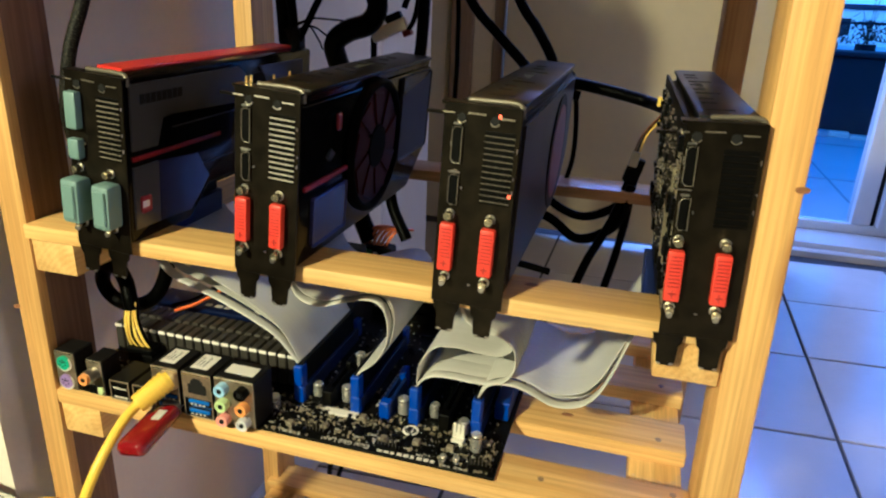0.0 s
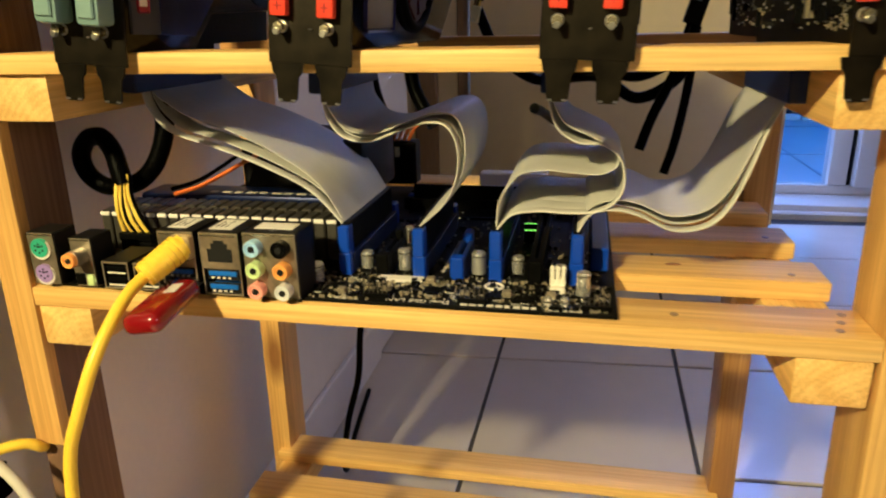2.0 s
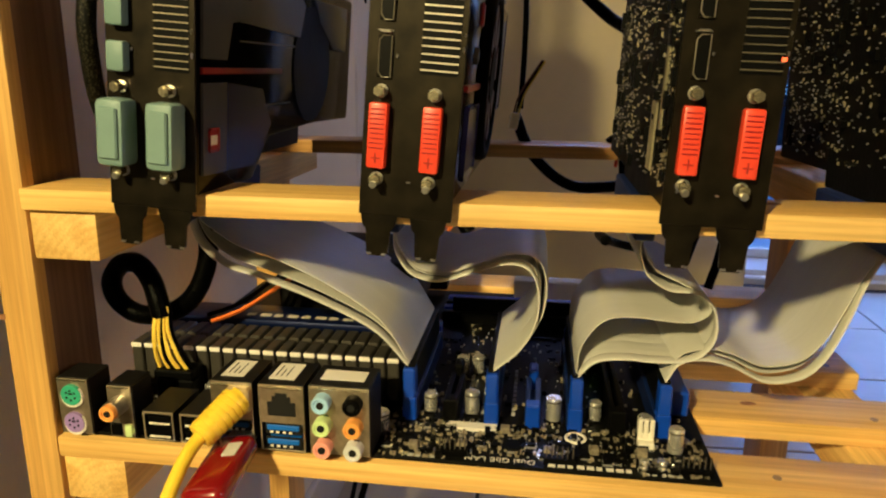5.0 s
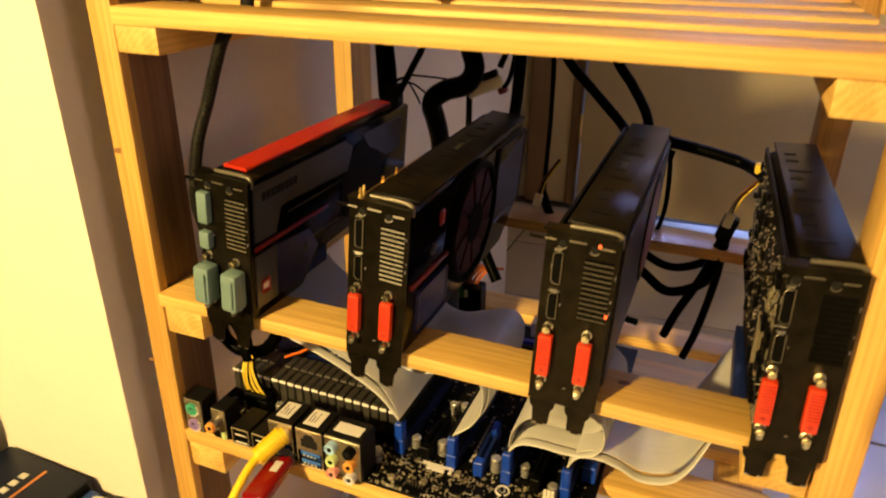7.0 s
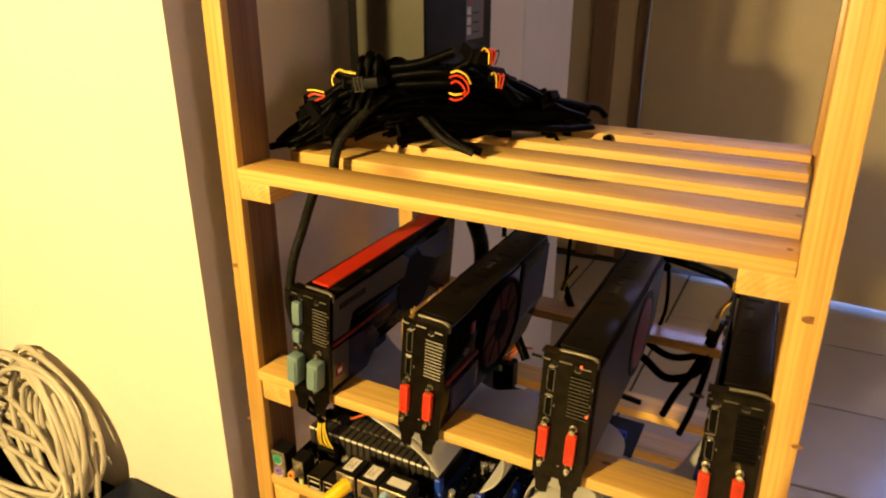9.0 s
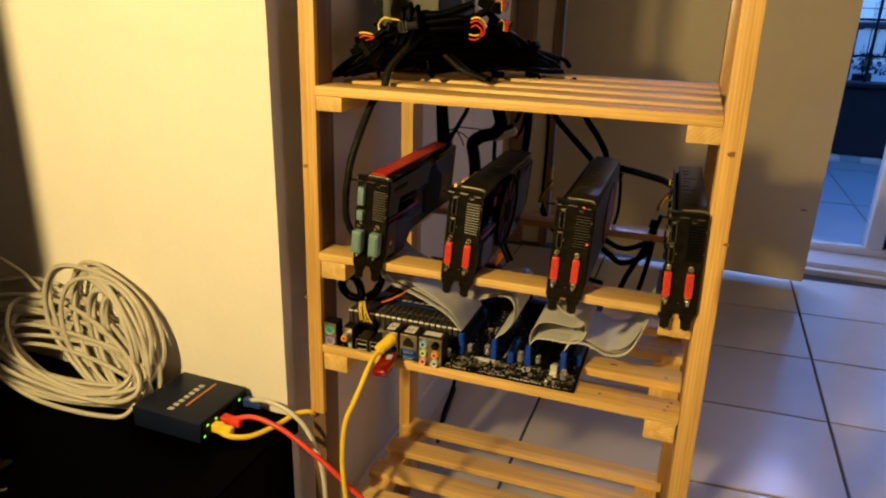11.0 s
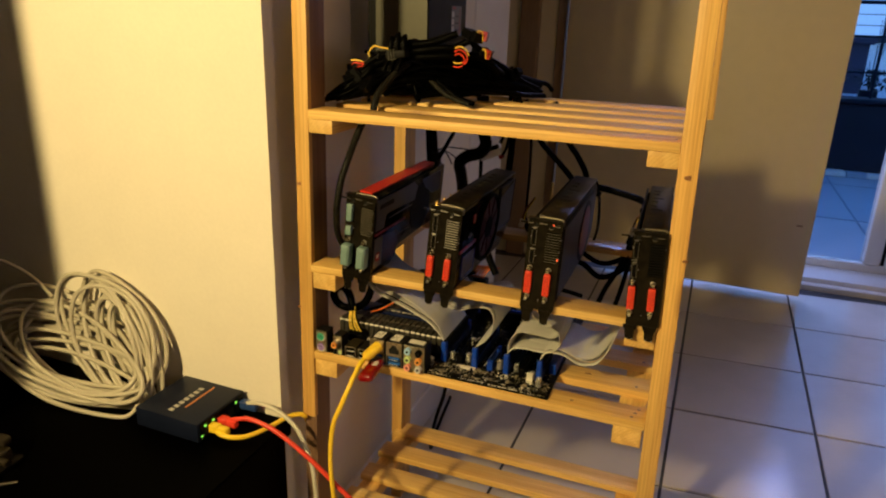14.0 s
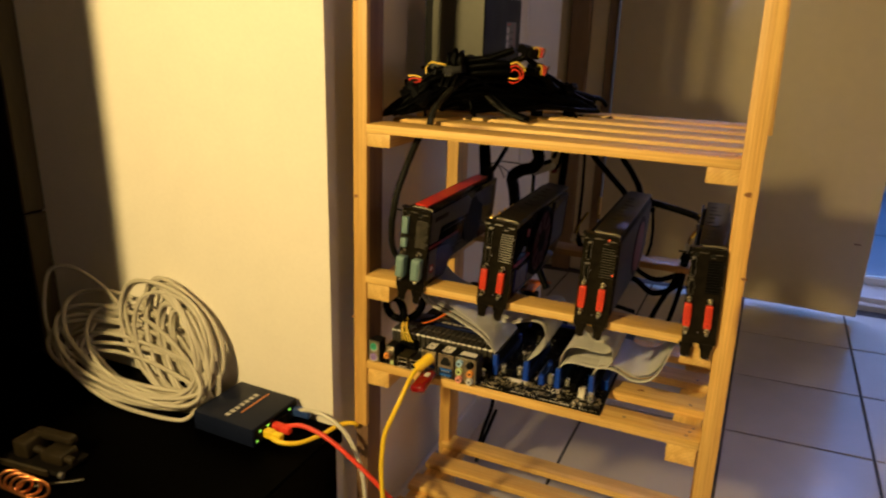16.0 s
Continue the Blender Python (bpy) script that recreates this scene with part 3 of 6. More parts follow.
def plank(name, p0, p1, wide, high, up=Z, bevel=0.0011, label="", mat=None):
    """A sawn piece from p0 to p1 along its axis; its own x runs along the grain."""
    p0, p1 = Vector(p0), Vector(p1)
    x = (p1 - p0).normalized()
    y = Vector(up).cross(x).normalized()
    z = x.cross(y)
    m = Matrix((x, y, z)).transposed().to_4x4()
    m.translation = (p0 + p1) / 2
    n = (p1 - p0).length / 2
    return part(name, boxed(-n, n, -wide / 2, wide / 2, -high / 2, high / 2, bevel, 2), mat or PINE, rack, label, at=m)


POST_TOP = 1.20
X_BACK = Vector((0, 1, 0))
# second row: left post's foot, browned for the shade below the desk top
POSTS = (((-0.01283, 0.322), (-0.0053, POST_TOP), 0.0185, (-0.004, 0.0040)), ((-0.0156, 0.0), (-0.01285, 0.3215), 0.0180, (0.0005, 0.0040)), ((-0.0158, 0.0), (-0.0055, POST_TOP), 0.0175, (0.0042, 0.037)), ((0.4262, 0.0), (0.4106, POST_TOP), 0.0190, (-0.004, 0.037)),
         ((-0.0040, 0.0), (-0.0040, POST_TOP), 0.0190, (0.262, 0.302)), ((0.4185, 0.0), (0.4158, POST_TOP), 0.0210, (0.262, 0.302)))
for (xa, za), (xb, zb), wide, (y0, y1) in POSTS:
    plank("post", (xa, (y0 + y1) / 2, za), (xb, (y0 + y1) / 2, zb), wide, y1 - y0, up=X_BACK, mat=PINE_REAR if xa > 0.4 and y0 > 0.2 else PINE_BROWN if 0 < y0 < 0.1 else PINE_POST)
LEVELS = ((0.143, 0.0105, (-0.004, 0.062, 0.126, 0.190, 0.254)), (0.4205, 0.0105, (-0.004, 0.064, 0.132, 0.200, 0.268)),
          (0.5405, 0.0095, (-0.007, 0.224)), (0.7285, 0.0105, (-0.005, 0.0605, 0.125, 0.190, 0.255)))
for top, thick, starts in LEVELS:
    wide = 0.034 if top < 0.6 else 0.038
    for y in starts:
        plank("slat", (-0.0046 + 0.0086 * (top - 0.2), y + wide / 2, top - thick / 2), (0.4160 - 0.0130 * (top - 0.05), y + wide / 2, top - thick / 2), wide, thick, mat=PINE_REAR if 0.5 < top < 0.6 and y > 0.2 else None)
    deep = 0.0225 if top < 0.7 else 0.016
    for x in (0.0145, 0.3935):
        plank("batten", (x, -0.003, top - thick - deep / 2 - 0.0002), (x, 0.303, top - thick - deep / 2 - 0.0002), 0.0315, deep)
plank("cap_strip", (0.4296, 0.2535, 0.7205), (0.4150, 0.2535, POST_TOP), 0.0105, 0.0155, up=X_BACK, label="thin pine strip screwed to the rear post", mat=PINE_POST)
for x, y, z in ((0.396, 0.004, 0.4206), (0.399, 0.013, 0.4206), (0.402, 0.022, 0.4206), (0.3278, 0.0115, 0.4206), (0.394, 0.074, 0.4206), (0.396, 0.142, 0.4206), (0.402, 0.012, 0.7286), (0.404, 0.078, 0.7286)):
    part("screw_head", rod(bmesh.new(), (x, y, z - 0.001), (x, y, z + 0.0003), 0.0019, 10), TRIM_BROWN, rack, "small dark countersunk screw")
KNOT = material("dark_pine_knot", (0.27, 0.12, 0.04), 0.6, vary=0.4, scale=300)
for x, y, z, r, flat in ((0.4195, -0.0041, 0.695, 0.0042, "y"), (0.4270, -0.0041, 0.611, 0.0026, "y"), (0.4150, -0.0041, 0.905, 0.0034, "y"), (-0.0140, -0.0041, 0.640, 0.0034, "y"), (-0.0210, -0.0041, 0.480, 0.0024, "y"), (-0.0120, -0.0041, 0.865, 0.0032, "y"), (0.2646, 0.2720, 0.7286, 0.0050, "z"), (0.3120, 0.0150, 0.5406, 0.0030, "z"), (0.3350, 0.0830, 0.4206, 0.0034, "z")):
    bm = rod(bmesh.new(), (0, 0, -0.0006), (0, 0, 0.0002), 0.78 * r, 14)
    bmesh.ops.scale(bm, vec=(1.6, 0.75, 1), verts=bm.verts)
    part("knot", bm, KNOT, rack, at=pose(x, y, z, 90 if flat == "y" else 0, 0, 12 if flat == "y" else 5))
part("scuff", boxed(0.772, 0.790, -0.0004, 0.0002, 0.247, 0.252), TRIM_BROWN, door, "small brown scuff on the paint")

# ---- motherboard on the rack ----
MB = 0.4209
board = thing("motherboard", "black computer motherboard with blue slots lying on the slatted shelf", "motherboard", pose(0, 0, MB))
part("circuit_board", boxed(0, 0.302, 0.0, 0.244, 0, 0.0018, 0.0003), PCB, board)
T = 0.0018
rng = random.Random(5)


def port_shell(name, x0, x1, z1, y0=-0.003, y1=0.022, label="steel port housing"):
    """A folded steel housing, open at the front."""
    bm = bmesh.new()
    w = 0.0007
    for a in ((x0, x1, y0, y1, T, T + w), (x0, x1, y0, y1, z1 - w, z1), (x0, x0 + w, y0, y1, T + w, z1 - w), (x1 - w, x1, y0, y1, T + w, z1 - w), (x0 + w, x1 - w, y1 - w, y1, T + w, z1 - w)):
        box(bm, *a)
    shell = part(name, bm, PORT_DARK, board, label)
    rim = bmesh.new()
    for a in ((x0, x1, z1 - 0.0011, z1), (x0, x1, T, T + 0.0009), (x0, x0 + 0.0009, T + 0.0009, z1 - 0.0011), (x1 - 0.0009, x1, T + 0.0009, z1 - 0.0011)):
        box(rim, a[0], a[1], y0 - 0.0007, y0 - 0.0001, a[2], a[3], 0.0002)
    part("face_rim", rim, FACE_STEEL, shell, "yellowed steel rim")
    return shell


def port_block(name, x0, x1, y0, y1, z1, label):
    """A closed socket block: dark body, yellowed steel face with a bright top edge."""
    block = part(name, boxed(x0, x1, y0, y1, T, z1, 0.0006), PORT_DARK, board, label)
    part("face_plate", boxed(x0 + 0.0003, x1 - 0.0003, y0 - 0.0005, y0 - 0.0001, T + 0.0004, z1 - 0.0003, 0.0002), FACE_STEEL, block, "yellowed steel face")
    part("top_edge", boxed(x0 + 0.0006, x1 - 0.0006, y0 - 0.0009, y0 - 0.0005, z1 - 0.0016, z1 - 0.0006, 0.0002), BRASSY, block, "bright folded edge")
    return block


def jack(parent, x, z, r, mat, label, out=0.0085):
    """A round socket: a coloured barrel with a rolled rim and a dark hole."""
    ring = part("socket", rod(bmesh.new(), (x, -out, z), (x, 0.002, z), r, 20), mat, parent, label)
    rim = bmesh.new()
    tube(rim, [(x + (r - 0.0007) * math.cos(a), -out, z + (r - 0.0007) * math.sin(a)) for a in [i * math.pi / 10 for i in range(21)]], 0.0008, 6, smooth=False)
    part("rim", rim, mat, parent, smooth=60)
    part("hole", rod(bmesh.new(), (x, -out - 0.0005, z), (x, -out + 0.0002, z), r * 0.40, 14), INK, parent)
    return ring


def pin_jack(parent, x, z, r, mat, label):
    """A flat round socket with a pin pattern, over a pale disc that paints a reflection below."""
    # shifted down so that a white crescent shows: a painted reflection
    reflection_disc = part("reflection_disc", rod(bmesh.new(), (x, -0.0046, z - 0.0008), (x, -0.0030, z - 0.0008), r + 0.0006, 22), WHITE_PLASTIC, parent, "pale disc set low as the reflection under the socket")
    face = part("socket", rod(bmesh.new(), (x, -0.0052, z), (x, -0.0032, z), r, 22), mat, parent, label)
    for i in range(6):
        a = 2 * math.pi * (i + 0.5) / 6
        px, pz = x + 0.48 * r * math.cos(a), z + 0.48 * r * math.sin(a)
        part("pin_hole", rod(bmesh.new(), (px, -0.0055, pz), (px, -0.0050, pz), 0.00055, 8), INK, reflection_disc)
    part("key_hole", boxed(x - 0.0009, x + 0.0009, -0.0055, -0.0050, z + 0.0004, z + 0.0013), INK, reflection_disc)
    return face


# keyboard and mouse sockets
ps2 = port_block("socket_block", 0.0005, 0.0165, -0.003, 0.014, 0.0305, "mouse and keyboard socket block")
pin_jack(ps2, 0.0085, 0.0225, 0.0050, GREEN_JACK, "green round socket")
pin_jack(ps2, 0.0085, 0.0085, 0.0050, PURPLE_JACK, "purple round socket")
# coaxial and optical outputs
coax = port_block("socket_block", 0.0255, 0.038, -0.003, 0.014, 0.0285, "digital audio socket block")
part("coax_barrel", rounded_rod((0.0322, -0.0125, 0.0195), (0.0322, -0.003, 0.0195), 0.0043, 20), STEEL, coax, "bright steel barrel")
jack(coax, 0.0322, 0.0195, 0.0038, ORANGE_JACK, "orange coaxial socket", 0.0140)
part("optical_flap", boxed(0.0335, 0.0375, -0.0052, -0.0030, 0.0030, 0.0095, 0.0010, 2), LIME_JACK, coax, "pale green optical flap")
part("optical_flap", boxed(0.0330, 0.0380, -0.0046, -0.0030, 0.0045, 0.0078, 0.0008), LIME_JACK, coax, "pale green optical flap")
part("optical_recess", boxed(0.0263, 0.0318, -0.0042, -0.0032, 0.0030, 0.0095, 0.0004), PLASTIC_BLACK, coax)
# usb pairs
for x0, x1, mat in ((0.0425, 0.0575, PLASTIC_BLACK), (0.0605, 0.0745, PLASTIC_BLACK)):
    sh = port_shell("port_housing", x0, x1, 0.0165)
    part("port_core", boxed(x0 + 0.0012, x1 - 0.0012, -0.001, 0.02, T + 0.001, 0.0158), PLASTIC_BLACK, sh)
    for z in (0.0052, 0.0118):
        tongue = part("tongue", boxed(x0 + 0.002, x1 - 0.002, -0.0028, -0.001, z + 0.0004, z + 0.0020), mat, sh)
        for c in range(4):
            part("contact", boxed(x0 + 0.0024 + 0.0026 * c, x0 + 0.0048 + 0.0026 * c, -0.0032, -0.0026, z - 0.0018, z - 0.0010), WHITE_PLASTIC, sh)
for x0, x1 in ((0.0770, 0.0965), (0.0995, 0.1205)):
    sh = port_shell("port_housing", x0, x1, 0.0345)
    part("port_core", boxed(x0 + 0.001, x1 - 0.001, 0.0035, 0.021, T + 0.001, 0.0335), PLASTIC_BLACK, sh)
    part("port_divider", boxed(x0 + 0.0008, x1 - 0.0008, -0.0034, 0.0035, 0.0158, 0.0172), FACE_STEEL, sh)
    for z in (0.0055, 0.0125):
        part("tongue", boxed(x0 + 0.003, x1 - 0.003, -0.0032, 0.0035, z - 0.0006, z + 0.0018, 0.0003), USB_BLUE, sh, "blue data port tongue")
        for c in range(4):
            part("contact", boxed(x0 + 0.0042 + 0.0030 * c, x0 + 0.0056 + 0.0030 * c, -0.0030, -0.0024, z - 0.0021, z - 0.0013), WHITE_PLASTIC, sh)
    part("label_sticker", boxed(x0 + 0.003, x1 - 0.006, 0.002, 0.019, 0.0346, 0.0349), LABEL, sh, "white paper sticker")
    for k in range(3):
        part("sticker_print", boxed(x0 + 0.0052 + 0.0024 * k, x0 + 0.0057 + 0.0024 * k, 0.005, 0.016 - 0.004 * (k == 1), 0.03491, 0.03505), INK, sh)
    part("face_plate", boxed(x0 + 0.0004, x1 - 0.0004, -0.0034, -0.0030, 0.0172, 0.0341, 0.0001), FACE_STEEL, sh, "worn steel face")
    part("top_edge", boxed(x0 + 0.0010, x1 - 0.0010, -0.0043, -0.0038, 0.0328, 0.0338, 0.0002), BRASSY, sh, "bright folded edge")
    hole = boxed(x0 + 0.0040, x1 - 0.0040, -0.0038, -0.0034, 0.0195, 0.0262)
    box(hole, x0 + 0.0062, x1 - 0.0062, -0.0038, -0.0034, 0.0262, 0.0290)
    box(hole, x0 + 0.0078, x1 - 0.0078, -0.0038, -0.0034, 0.0290, 0.0306)
    part("network_socket", hole, INK, sh, "dark stepped network socket")
    for z in (0.0055, 0.0125):
        part("port_mouth", boxed(x0 + 0.0020, x1 - 0.0020, -0.0022, -0.0018, z - 0.0028, z + 0.0028), INK, sh)
# audio jacks
aud = port_block("audio_block", 0.1225, 0.1505, -0.0030, 0.019, 0.0355, "audio socket block with six coloured barrels")
for (ax, az), mat, lab in (((0.1295, 0.0285), BLUE_JACK, "light blue audio socket"), ((0.1435, 0.0285), PLASTIC_BLACK, "black audio socket"), ((0.1295, 0.0175), LIME_JACK, "lime audio socket"),
                           ((0.1435, 0.0175), ORANGE_JACK, "orange audio socket"), ((0.1295, 0.0068), PINK_JACK, "pink audio socket"), ((0.1435, 0.0068), GREY_JACK, "grey audio socket")):
    jack(aud, ax, az, 0.0041, mat, lab)
part("label_sticker", boxed(0.1265, 0.1465, 0.003, 0.013, 0.0356, 0.0359), LABEL, aud, "white paper sticker")

# finned heatsink with its blue plate, and the black cooler behind
sink = part("heatsink", boxed(0.008, 0.152, 0.050, 0.078, 0.006, 0.014, 0.001), GUNMETAL, board, "gunmetal finned heatsink with a blue plate")
fin_shape = boxed(-0.0030, 0.0030, 0.0445, 0.0600, 0.006, 0.0295, 0.0007)
box(fin_shape, -0.0030, 0.0030, 0.0622, 0.0790, 0.006, 0.0295, 0.0007)
fin = mesh("fin", fin_shape, 35)
fin.materials.append(GUNMETAL)
# matt white strip: the lamp's glint on each fin edge, put into the colour
tip = mesh("fin_glint", boxed(-0.0029, 0.0029, 0.0438, 0.0450, 0.0268, 0.0292, 0.0004), 35)
tip.materials.append(LABEL)
for i in range(20):
    alike("fin", fin, sink, pose(0.012 + 0.0073 * i, 0, 0))
    alike("fin_glint", tip, sink, pose(0.012 + 0.0073 * i, 0, 0), "fin edge whitened for the lamp's glint")
part("heatsink_plate", boxed(0.010, 0.150, 0.082, 0.108, 0.0260, 0.0315, 0.002, 2), BLUE_SINK, sink, "blue anodised plate with pale print")
for i in range(9):
    part("print_bar", boxed(0.055 + 0.0082 * i, 0.0600 + 0.0082 * i + 0.0012 * (i % 2), 0.0875, 0.0915, 0.0316, 0.0318), PRINT, sink)
part("cooler_fan", boxed(0.064, 0.148, 0.114, 0.190, 0.020, 0.060, 0.004, 2), PLASTIC_MATT, board, "square black processor cooler")
part("cooler_base", boxed(0.075, 0.137, 0.120, 0.182, T, 0.020), GUNMETAL, board)
part("power_socket", boxed(0.030, 0.050, 0.030, 0.043, T, 0.016, 0.0006), PLASTIC_BLACK, board)

# slots
for x, y1, mat, lab in ((0.1610, 0.128, BLUE_SLOT, "blue expansion slot"), (0.1815, 0.070, PLASTIC_BLACK, ""), (0.2015, 0.128, BLUE_SLOT, "blue expansion slot"), (0.2215, 0.070, BLUE_SLOT, "short blue expansion slot"),
                        (0.2417, 0.128, BLUE_SLOT, "blue expansion slot"), (0.2620, 0.128, PLASTIC_BLACK, ""), (0.2825, 0.128, BLUE_SLOT, "blue expansion slot")):
    bm = bmesh.new()
    y0 = 0.037
    box(bm, x - 0.0038, x - 0.0010, y0, y1, T, 0.0128, 0.0004)
    box(bm, x + 0.0010, x + 0.0038, y0, y1, T, 0.0128, 0.0004)
    box(bm, x - 0.0010, x + 0.0010, y0, y1, T, 0.0060)
    slot = part("expansion_slot", bm, NAVY_SLOT if mat is BLUE_SLOT else mat, board, lab)
    part("slot_end", boxed(x - 0.0034, x + 0.0034, y0 - 0.0036, y0 + 0.0040, T, 0.0142, 0.0006), mat, slot)
    part("latch", boxed(x - 0.0024, x + 0.0024, y1 - 0.001, y1 + 0.010, T, 0.017, 0.001), mat, slot)
part("drive_socket", boxed(0.2895, 0.2990, 0.058, 0.135, T, 0.015, 0.0008), BLUE_SLOT, board, "blue drive sockets")

# cans, coils, chips
for x, y, r, h in ((0.1500, 0.0215, 0.0036, 0.0110), (0.1702, 0.0450, 0.0036, 0.0105), (0.1912, 0.0455, 0.0038, 0.0125), (0.2318, 0.0440, 0.0038, 0.0130), (0.2520, 0.0475, 0.0034, 0.0105), (0.2745, 0.0360, 0.0036, 0.0105),
                   (0.2862, 0.0215, 0.0035, 0.0130), (0.2702, 0.0050, 0.0022, 0.0055), (0.2780, 0.0055, 0.0022, 0.0055), (0.1815, 0.092, 0.0036, 0.0110), (0.1900, 0.094, 0.0036, 0.0110), (0.0665, 0.036, 0.0036, 0.011), (0.0560, 0.0385, 0.0036, 0.010)):
    bm = rounded_rod((x, y, T), (x, y, T + h), r, 18, 0.0007)
    tin = part("capacitor", bm, CAN, board)
    part("cap_band", rod(bmesh.new(), (x, y, T + h - 0.0022), (x, y, T + h - 0.0016), r + 0.00008, 18), GUNMETAL, tin, "dark groove")
    part("cap_base", boxed(x - r, x + r, y - r, y + r, T, T + 0.0014), PLASTIC_BLACK, tin)
plug = part("fan_header", boxed(0.2700, 0.2775, 0.0225, 0.0275, T, 0.0050, 0.0004), WHITE_PLASTIC, board, "white fan header")
for k in range(3):
    part("header_back", boxed(0.2700 + 0.0027 * k, 0.2721 + 0.0027 * k, 0.0262, 0.0282, 0.005, 0.0150, 0.0004), WHITE_PLASTIC, plug)
part("header_back", boxed(0.2700, 0.2775, 0.0264, 0.0280, 0.005, 0.0085), WHITE_PLASTIC, plug)
part("label_sticker", boxed(0.1800, 0.2045, 0.0275, 0.0335, T, T + 0.0016), LABEL, board, "white serial sticker")
for x0, x1, y0, y1, h in ((0.158, 0.168, 0.012, 0.020, 0.0012), (0.181, 0.189, 0.010, 0.017, 0.0010), (0.208, 0.217, 0.012, 0.021, 0.0012), (0.239, 0.247, 0.010, 0.018, 0.0010), (0.254, 0.264, 0.008, 0.016, 0.0012),
                          (0.205, 0.238, 0.150, 0.185, 0.0016), (0.118, 0.134, 0.030, 0.042, 0.0014), (0.160, 0.175, 0.140, 0.160, 0.0014)):
    part("chip", boxed(x0, x1, y0, y1, T, T + h, 0.0002), PLASTIC_BLACK, board)
# small driver chips on bright feet, inductors in grey blocks
foot_mesh, body_mesh = mesh("feet", boxed(-0.0022, 0.0022, -0.0019, 0.0019, 0, 0.0006)), mesh("chip", boxed(-0.0019, 0.0019, -0.0013, 0.0013, 0.0006, 0.0016, 0.0002), 35)
block_mesh = mesh("inductor", boxed(-0.0024, 0.0024, -0.0022, 0.0022, 0, 0.0030, 0.0004), 35)
foot_mesh.materials.append(CAN), body_mesh.materials.append(PLASTIC_BLACK), block_mesh.materials.append(TAN_PART)
scatter = random.Random(31)
for i in range(34):
    x, y, turned = 0.156 + 0.0041 * i + scatter.uniform(-0.001, 0.001), scatter.choice((0.0085, 0.0125, 0.0165, 0.0290)) + scatter.uniform(-0.0012, 0.0012), 90 * (i % 2)
    if i % 5 == 3:
        alike("inductor", block_mesh, board, pose(x, y, T, 0, 0, turned))
        continue
    chip = alike("chip", body_mesh, board, pose(x, y, T, 0, 0, turned))
    alike("feet", foot_mesh, chip, pose(0, 0, 0), "bright chip feet")
# pin rows along the board's edge and memory sockets behind
pin = mesh("pin", boxed(-0.0003, 0.0003, 0.0058, 0.0064, T + 0.0025, T + 0.008))
pin.materials.append(GUNMETAL)
for x in (0.186, 0.234, 0.2925):
    strip_base = part("pin_header", boxed(x - 0.007, x + 0.007, 0.004, 0.0085, T, T + 0.0025), PLASTIC_BLACK, board)
    for i in range(6):
        alike("pin", pin, strip_base, pose(x - 0.0057 + 0.0023 * i, 0, 0))
for i in range(4):
    part("memory_socket", boxed(0.158, 0.290, 0.172 + 0.011 * i, 0.178 + 0.011 * i, T, 0.010, 0.0006), BLUE_SLOT if i % 2 else PLASTIC_BLACK, board)
part("memory_stick", boxed(0.165, 0.285, 0.1735, 0.1765, 0.010, 0.020, 0.0006), PLASTIC_BLACK, board)
part("main_power_socket", boxed(0.205, 0.258, 0.226, 0.240, T, 0.018, 0.001), WHITE_PLASTIC, board, "white main power socket")
# crowd of tiny surface parts and pale print
for name, mat, count, size in (("surface_part", CAN, 260, 0.80), ("surface_part", TAN_PART, 560, 1.15), ("surface_part", PCB_TRACE, 420, 0.9), ("surface_part", PLASTIC_BLACK, 300, 1.9)):
    bm = bmesh.new()
    for _ in range(count):
        x, y = rng.uniform(0.152, 0.299), rng.choice((rng.uniform(0.0015, 0.040), rng.uniform(0.0015, 0.036), rng.uniform(0.04, 0.17)))
        if rng.random() < 0.18:
            x, y = rng.uniform(0.004, 0.15), rng.uniform(0.024, 0.042)
        if (y < 0.0078 and 0.184 < x < 0.268) or (0.235 < x < 0.249 and 0.022 < y < 0.034):
            continue
        w, d, h = [size * rng.uniform(*q) for q in ((0.0006, 0.0024), (0.0005, 0.0016), (0.0004, 0.0013))]
        if rng.random() < 0.5:
            w, d = d, w
        box(bm, x - w / 2, x + w / 2, y - d / 2, y + d / 2, T, T + h)
    tagged(part(name, bm, mat, board), kind="stuff")
bm = bmesh.new()
for x0, n in ((0.2700, 5), (0.166, 5)):
    for i in range(n):
        box(bm, x0 + 0.0034 * i, x0 + 0.0026 + 0.0034 * i, 0.0014, 0.0034, T, T + 0.00025)
for x in (0.187, 0.1955, 0.211):
    for i in range(11):
        box(bm, x, x + 0.0018, 0.046 + 0.0052 * i, 0.0495 + 0.0052 * i, T, T + 0.00025)
tagged(part("board_print", bm, PRINT, board, "rows of pale board print"), kind="stuff")
dig = part("status_display", boxed(0.250, 0.2585, 0.104, 0.110, T, 0.0135, 0.0003), PLASTIC_BLACK, board, "small glowing green status display")
for i in range(3):
    part("segment", boxed(0.2508 + 0.0026 * i, 0.2526 + 0.0026 * i, 0.1034, 0.1041, 0.0097, 0.0102), LED_GREEN, dig)
    part("segment", boxed(0.2508 + 0.0026 * i, 0.2526 + 0.0026 * i, 0.1050, 0.1056, 0.0135, 0.0138), LED_GREEN, dig)

# ---- graphics cards ----


# pale print near the board's front edge
def lettering(name, words, size, m, mat, parent):
    data = bpy.data.curves.new(name, "FONT")
    data.body, data.size, data.extrude, data.align_x = words, size, 0.00006, "LEFT"
    ob = new(name, data)
    data.materials.append(mat)
    ob.parent = parent
    ob.matrix_local = m
    return ob


